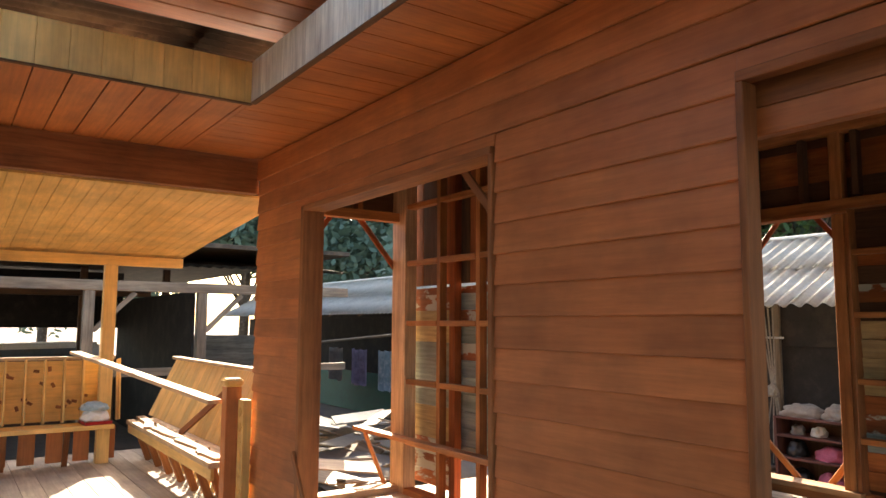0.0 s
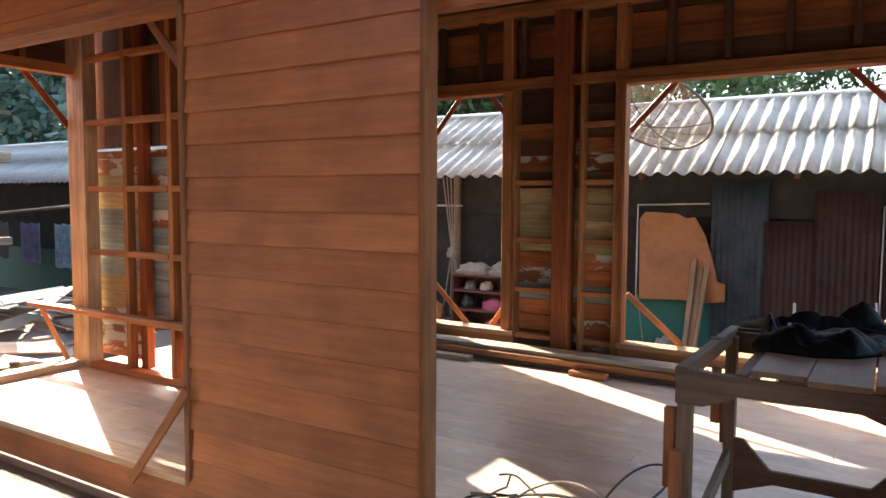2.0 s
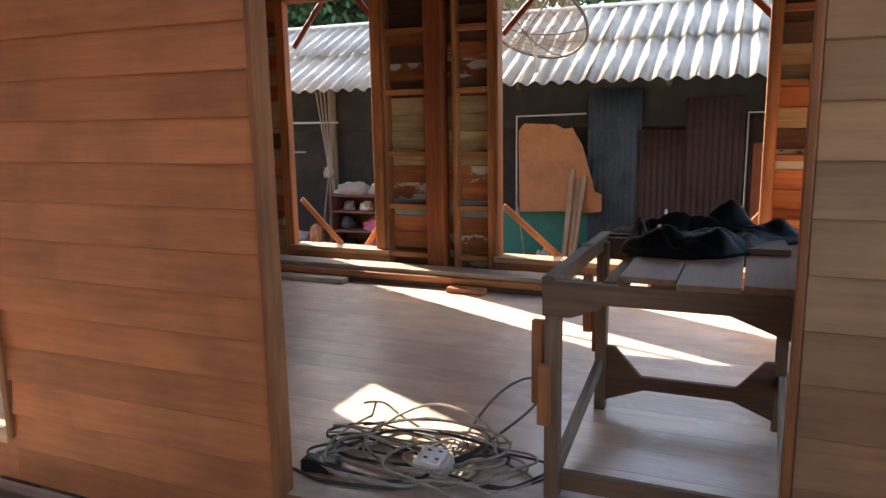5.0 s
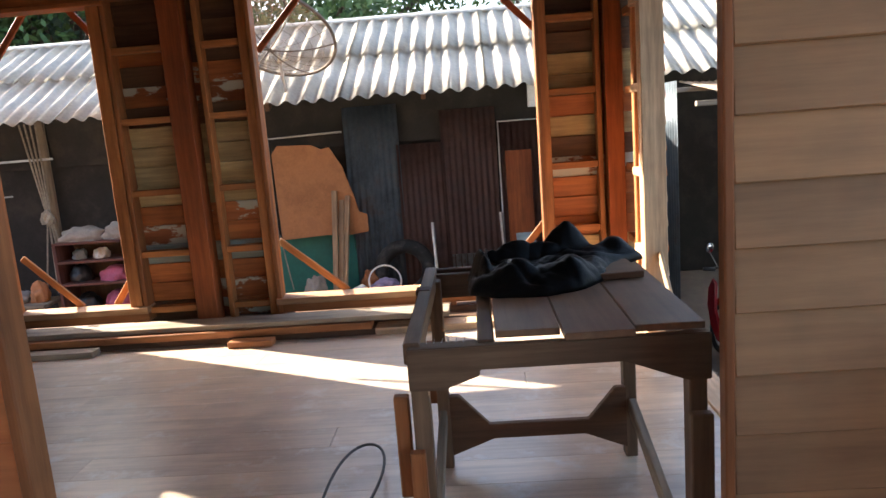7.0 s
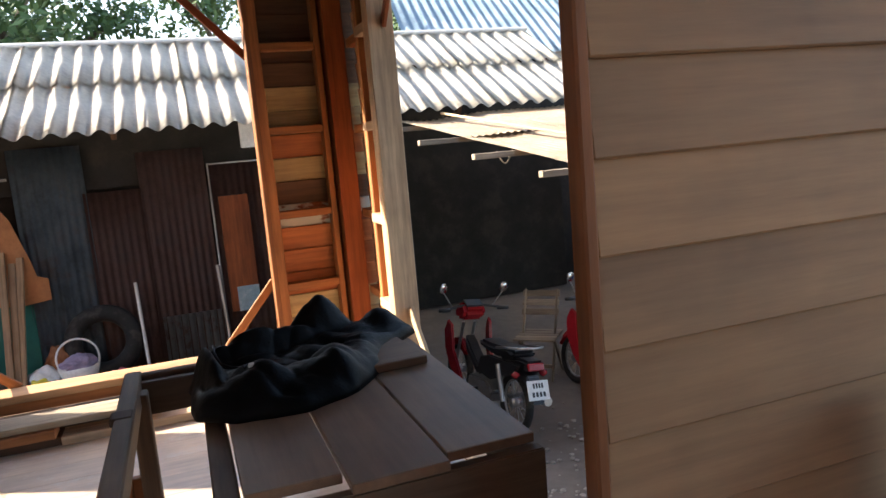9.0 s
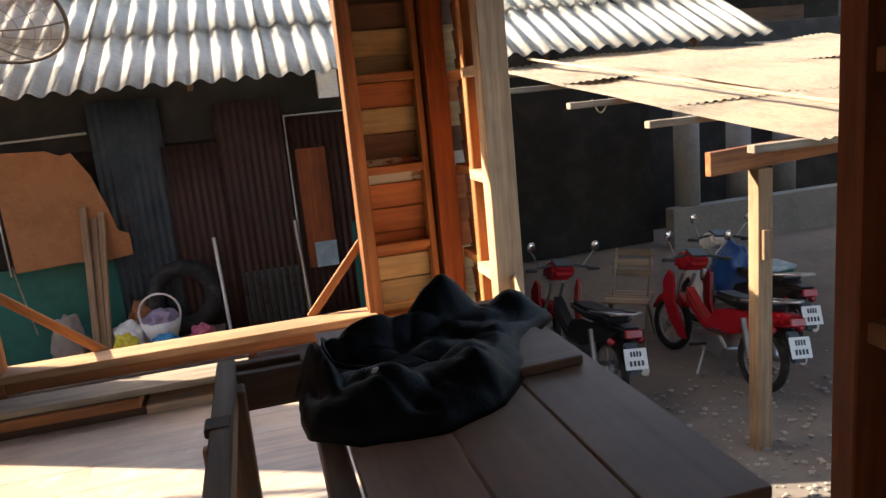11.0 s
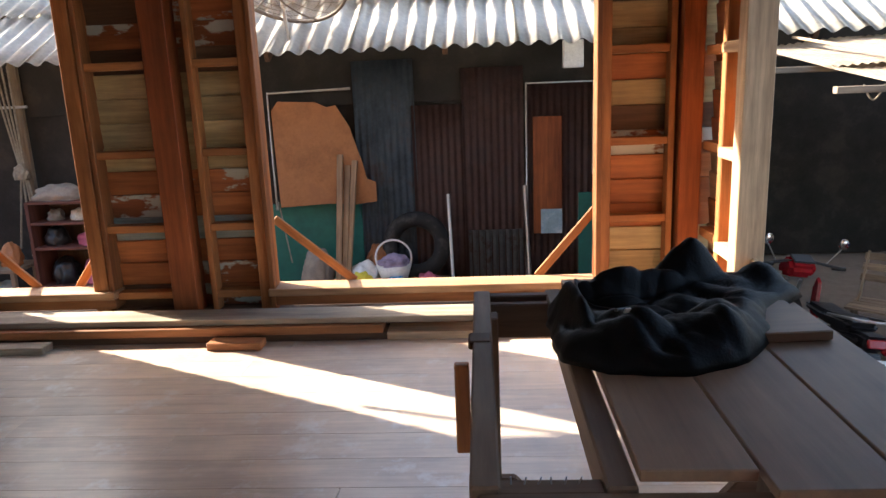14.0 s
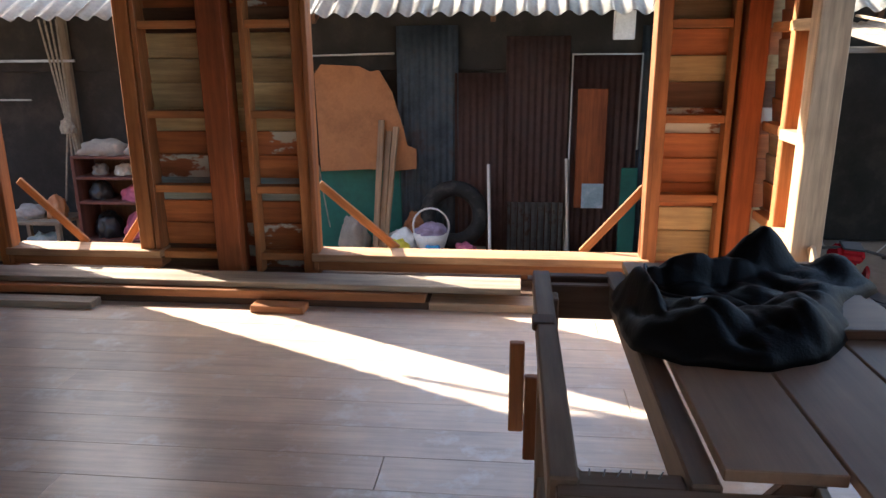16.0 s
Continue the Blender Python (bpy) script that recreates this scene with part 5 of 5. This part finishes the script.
    tube("silencer", b, [(-0.34, -0.17, 0.24), (-0.84, -0.19, 0.34)], 0.045, METAL)
    plate = block("number_plate", b, (-0.975, 0, 0.50), (0.008, 0.21, 0.17), WHITEPAINT, (0, 22, 0), 0.003)
    for z, wd in ((0.04, 0.10), (-0.035, 0.13)):
        for q in range(4):
            block("character", plate, (-0.0055, (q - 1.5) * wd / 3.6, z), (0.003, wd / 6, 0.042), BLACK, (0, 0, 0), 0)
    tube("side_stand", b, [(0.0, 0.10, 0.22), (-0.10, 0.24, 0.0)], 0.012, METAL)
    if cargo:
        lump("cargo_cover", b, (0.12, 0, 0.48), (0.5, 0.42, 0.5), cargo, 77, 0.15)
    b.matrix_basis = m
    return b


motorbike("red and black step-through motorbike parked in the shade", REDPAINT, BLACK, pose(3.28, 7.83, HOLLOW, 7, 0, 93) @ Matrix.Scale(0.95, 4))
motorbike("bright red step-through motorbike leaning on its stand", REDPAINT, REDPAINT, pose(4.42, 7.45, HOLLOW, 8, 0, 94) @ Matrix.Scale(0.95, 4))
motorbike("blue and white motorbike parked by the post", WHITEPAINT, BLACK, pose(5.05, 8.0, HOLLOW, 7, 0, 92) @ Matrix.Scale(0.95, 4), BLUEPAINT)

ch = thing("folding_chair", "weathered wooden folding chair in the yard", "chair")
for s in (-0.19, 0.19):
    bar("back_leg", ch, (0.22, s, 0.0), (-0.10, s, 0.44), 0.022, 0.045, WEATHER)
    bar("front_leg", ch, (-0.20, s * 0.9, 0.0), (0.26, s * 0.9, 0.88), 0.022, 0.045, WEATHER)
for i in range(5):
    span("seat_slat", ch, (-0.22 + 0.085 * i, -0.22, 0.43), (-0.145 + 0.085 * i, 0.22, 0.452), WEATHER)
for z in (0.66, 0.75, 0.84):
    block("back_slat", ch, (0.135 + (z - 0.66) * 0.52, 0, z), (0.018, 0.40, 0.065), WEATHER, (0, 28, 0), 0.003)
bar("stretcher", ch, (-0.12, -0.18, 0.14), (-0.12, 0.18, 0.14), 0.02, 0.04, WEATHER)
ch.matrix_basis = pose(4.20, 8.45, HOLLOW, 0, 0, 48)
bt = thing("green_crate", "pale green plastic crate behind the motorbikes", "crate")
span("body", bt, (5.6, 8.4, HOLLOW - 0.01), (6.1, 8.8, -0.75), GREEN, 0.02)
span("lid", bt, (5.58, 8.38, -0.75), (6.12, 8.82, -0.70), PALEBLUE, 0.015)

# ---- blue-roofed house ----
bh = thing("house", "house with a weathered blue corrugated hip roof", "house")
sheet("roof_slope", bh, (5.2, 14.6, 2.62), (1, -0.08, 0.065), (0.16, 1, 0.62), 5.0, 5.5, 0.2, 0.05, BLUEROOF)
sheet("roof_slope", bh, (10.15, 14.2, 2.92), (1, 0.1, 0.02), (-0.4, 1, 0.62), 5.5, 5.5, 0.2, 0.05, BLUEROOF)
tube("hip_cap", bh, [(10.15, 14.15, 3.0), (10.9, 19.0, 6.1)], 0.14, BLUEROOF)
bar("fascia", bh, (7.6, 14.40, 2.72), (10.1, 14.20, 2.89), 0.03, 0.16, WEATHER)
bar("fascia", bh, (10.1, 14.20, 2.89), (15.2, 14.7, 2.98), 0.03, 0.16, WEATHER)
# Wall coloured near-black for the shade under the eaves.
span("wall", bh, (7.4, 15.6, G - 0.05), (15, 15.7, 3.2), DARKSHADE)
lathe("column", bh, [(0.16, G - 0.05), (0.16, 2.8)], CONCRETE, (9.5, 14.7, 0), 18)
lathe("column", bh, [(0.16, G - 0.05), (0.16, 2.8)], CONCRETE, (12.8, 14.8, 0), 18)
wnd = span("window", bh, (10.2, 15.54, 1.6), (12.4, 15.60, 2.5), OLD_DARK)
for i in range(6):
    for j in range(3):
        span("vent_block", bh, (10.0 + 0.16 * i, 15.52, 1.0 + 0.14 * j), (10.08 + 0.16 * i, 15.59, 1.07 + 0.14 * j), PALEBLUE)

# ---- heap and sheds to the right ----
rb = thing("rubble_heap", "heap of pale broken boards and sheets", "heap")
rnd = random.Random(22)
for i in range(40):
    block("scrap", rb, (rnd.uniform(4.6, 7.4), rnd.uniform(3.0, 5.0), G + 0.05 + rnd.random() * 0.5), (rnd.choice((0.4, 0.7, 1.0)), rnd.choice((0.12, 0.3)), 0.02), rnd.choice((PALE, WEATHER, WHITEBOARD, CONCRETE)), (rnd.uniform(-30, 30), rnd.uniform(-25, 25), rnd.uniform(0, 180)), 0.003)
lump("mound", rb, (6.0, 4.0, G - 0.1), (3.6, 2.6, 0.4), EARTH, 91, 0.3)
fs = thing("far_shed", "low open shed with a pale corrugated roof and green frame", "shed")
sheet("roof_sheet", fs, (10.0, 3.0, 1.25), (0, 1, 0), (1, 0, 0.2), 8.0, 3.5, 0.2, 0.05, FIBRE)
sheet("roof_sheet", fs, (12.5, 1.0, 2.3), (0, 1, 0), (1, 0, 0.3), 9.0, 5, 0.2, 0.05, BLUEROOF)
span("back_wall", fs, (13.4, 1.0, G - 0.05), (13.5, 11.0, 2.2), DARKSHADE)
for y in (3.2, 5.8, 8.4, 10.9):
    span("post", fs, (10.2, y - 0.04, G - 0.05), (10.28, y + 0.04, 1.25), PALEBLUE)

# ---- beyond the wing and the terrace ----
pile = thing("board_pile", "heap of broken boards and sheets in the yard", "heap")
rnd = random.Random(33)
for i in range(46):
    block("scrap", pile, (rnd.uniform(-11.5, -7.6), rnd.uniform(5.2, 7.6), G + 0.05 + rnd.random() * 0.75), (rnd.choice((0.6, 1.0, 1.5)), rnd.choice((0.12, 0.35)), 0.025), rnd.choice((WEATHER, PALE, WEATHER, CONCRETE)), (rnd.uniform(-18, 18), rnd.uniform(-20, 20), rnd.uniform(0, 180)), 0.003)
lump("mound", pile, (-9.5, 6.4, G - 0.1), (3.8, 2.6, 0.4), EARTH, 93, 0.35)
SHIFT = Vector((-4.0, 0, -0.45))
for i, (x, w, z0, m) in enumerate(((-12.6, 0.9, 0.25, LILAC), (-11.2, 0.8, 0.2, PALEBLUE), (-9.9, 1.0, 0.1, PINK), (-14.0, 0.8, 0.3, SACK))):
    cl = thing("hanging_cloth", ("faded lilac cloth", "pale blue sheet", "checked red blanket", "brown cloth")[i] + " hung on the shed line", "cloth", group="washing on the line")
    bm = bmesh.new()
    rows = [[bm.verts.new((x + w * a / 14, 9.75 + 0.04 * math.sin(a * 1.3 + i), 1.2 - (1.2 - z0) * b_ / 6 + 0.02 * math.sin(a))) for a in range(15)] for b_ in range(7)]
    fc = [bm.faces.new((p[a], p[a + 1], q[a + 1], q[a])) for p, q in zip(rows, rows[1:]) for a in range(14)]
    bmesh.ops.solidify(bm, geom=fc, thickness=0.01)
    part("fabric", bm, m, cl, "", True)
SHIFT = Vector((0, 0, 0))
ln = thing("bamboo_pole", "long pale pole slung under the shed eaves", "pole")
bar("shaft", ln, (-16.5, 8.8, 0.95), (-8.6, 8.6, 1.45), 0.06, 0.06, WEATHER, 0.02)

barn = thing("barn", "dark open barn with heavy beams and posts", "barn")
span("roof_slab", barn, (-24, -8, 2.75), (-11.5, 7.0, 2.83), DARKROOF)
sheet("roof_edge", barn, (-11.6, -8, 2.42), (0, 1, 0), (-1, 0, 0.12), 15.0, 3.0, 0.2, 0.05, DARKROOF)
span("beam", barn, (-11.7, -8, 1.95), (-11.55, 7.0, 2.12), WEATHER)
span("beam", barn, (-16.0, -8, 2.0), (-15.85, 4.3, 2.2), OLD_DARK)
for y in (-6, -3, 0.0, 2.4, 4.2):
    span("post", barn, (-11.72, y - 0.08, G - 0.05), (-11.56, y + 0.08, 1.95), WEATHER)
    bar("knee_brace", barn, (-11.62, y + 0.08, 1.3), (-11.62, y + 0.7, 1.93), 0.06, 0.08, WEATHER)
    span("post", barn, (-17.0, y + 0.6, G - 0.05), (-16.85, y + 0.75, 2.7), OLD_DARK)
span("rail", barn, (-11.7, -8, 0.55), (-11.6, 7.0, 0.68), WEATHER)
span("back_wall", barn, (-19.0, -8, G - 0.05), (-18.9, 4.3, 0.6), OLD_DARK)
span("hanging_net", barn, (-18.95, -8, 1.3), (-18.9, 4.3, 2.7), DARKSHADE)
span("low_wall", barn, (-18.95, 4.3, G - 0.05), (-18.9, 9.0, 1.1), WEATHER)
span("side_net", barn, (-18.9, 4.2, G - 0.05), (-12.2, 4.25, 2.0), DARKSHADE)
van = thing("van", "white van standing behind the barn", "van")
prism("body", van, [(-1.9, 0.35), (-1.9, 1.2), (-1.5, 1.85), (1.9, 1.9), (1.95, 0.35)], 1.7, WHITEPAINT, 0.06)
for s in (-1, 1):
    for x in (-1.2, 1.2):
        lathe("wheel", van, [(0.32, -0.1), (0.32, 0.1)], RUBBER, (x, 0.8 * s, 0.32), 20, axis="y")
    prism("side_window", van, [(-1.4, 1.25), (-1.2, 1.7), (1.6, 1.75), (1.6, 1.25)], 0.02, ZINC_BLUE, 0.004).location = (0, 0.86 * s, 0)
van.matrix_basis = pose(-21.5, 2.2, G, 0, 0, 90)


# ---- trees ----
def tree(name, label, at, height, spread, seed, leaf, count=9000, size=0.16):
    t = thing(name, label, "tree", at)
    rnd = random.Random(seed)
    tube("trunk", t, [(0, 0, -0.1), (0.1, 0.05, height * 0.3), (-0.05, 0.1, height * 0.6)], 0.2, BARK)
    bm = bmesh.new()
    tips = []
    for i in range(16):
        a, hgt = rnd.uniform(0, 6.28), rnd.uniform(0.4, 1.0) * height
        rad = spread * rnd.uniform(0.35, 1.0) * (1.1 - 0.5 * hgt / height)
        tip = Vector((rad * math.cos(a), rad * math.sin(a), hgt))
        tube("limb", t, [(0, 0, height * rnd.uniform(0.25, 0.5)), tuple(tip * 0.55 + Vector((0, 0, height * 0.2))), tuple(tip)], 0.05, BARK)
        tips.append((tip, rnd.uniform(0.5, 1.1) * spread * 0.38))
    verts, faces = [], []
    for i in range(count):
        c, r_ = tips[rnd.randrange(len(tips))]
        d = Vector((rnd.gauss(0, 1), rnd.gauss(0, 1), rnd.gauss(0, 0.7)))
        p = c + d.normalized() * r_ * rnd.random() ** 0.45
        u = Vector((rnd.gauss(0, 1), rnd.gauss(0, 1), rnd.gauss(0, 1))).normalized() * size * rnd.uniform(0.5, 1.2)
        v = u.orthogonal().normalized() * size * 0.45
        k_ = len(verts)
        verts += [p - u * 0.5, p + v * 0.5, p + u * 0.5, p - v * 0.5]
        faces.append((k_, k_ + 1, k_ + 2, k_ + 3))
    bm.free()
    me = bpy.data.meshes.new("crown")
    me.from_pydata([tuple(v) for v in verts], [], faces)
    me.materials.append(leaf)
    crown = new("crown", me)
    crown.parent = t
    return t


tree("tree", "leafy dark green tree rising behind the shed", (-3.0, 19.0, G), 7.5, 4.2, 1, LEAF, 12000, 0.24)
tree("tree", "tall green tree behind the shed roof", (-9.5, 20.0, G), 8.5, 5.0, 2, LEAF, 18000, 0.28)
# Trees farther off take the leaf colour with the haze mixed in.
tree("tree", "broad green tree beyond the yard", (-17.0, 17.0, G), 9.0, 5.5, 3, HAZED_LEAF, 20000, 0.34)
tree("tree", "dense green tree beyond the shed roof", (-13.0, 24.0, G), 11.0, 6.0, 8, HAZED_LEAF, 20000, 0.36)
tree("tree", "dense hazy green tree behind the yard", (-22.0, 22.0, G), 12.0, 7.0, 9, HAZED_LEAF, 20000, 0.4)
tree("tree", "wide green tree far beyond the barn", (-27.0, 16.0, G), 10.0, 6.5, 4, HAZED_LEAF, 18000, 0.4)
tree("tree", "feathery green tree behind the shed", (2.6, 18.0, G), 6.6, 2.6, 5, LEAF, 6000, 0.2)
tree("tree", "thin green tree by the blue roof", (9.0, 24.0, G), 8.5, 3.0, 6, LEAF, 5000, 0.24)
tree("tree", "green tree in the distance past the barn", (-34.0, 4.0, G), 9.0, 7.0, 7, HAZED_LEAF, 10000, 0.4)
tree("tree", "dense hazy green tree beyond the barn roof", (-29.0, 11.0, G), 11.0, 6.5, 10, HAZED_LEAF, 20000, 0.5)
tree("tree", "hazy green tree far behind the long shed", (-20.0, 27.0, G), 12.0, 8.0, 11, HAZED_LEAF, 22000, 0.5)
tree("tree", "hazy green tree at the far edge of the yard", (-31.0, 22.0, G), 12.0, 8.0, 12, HAZED_LEAF, 20000, 0.55)
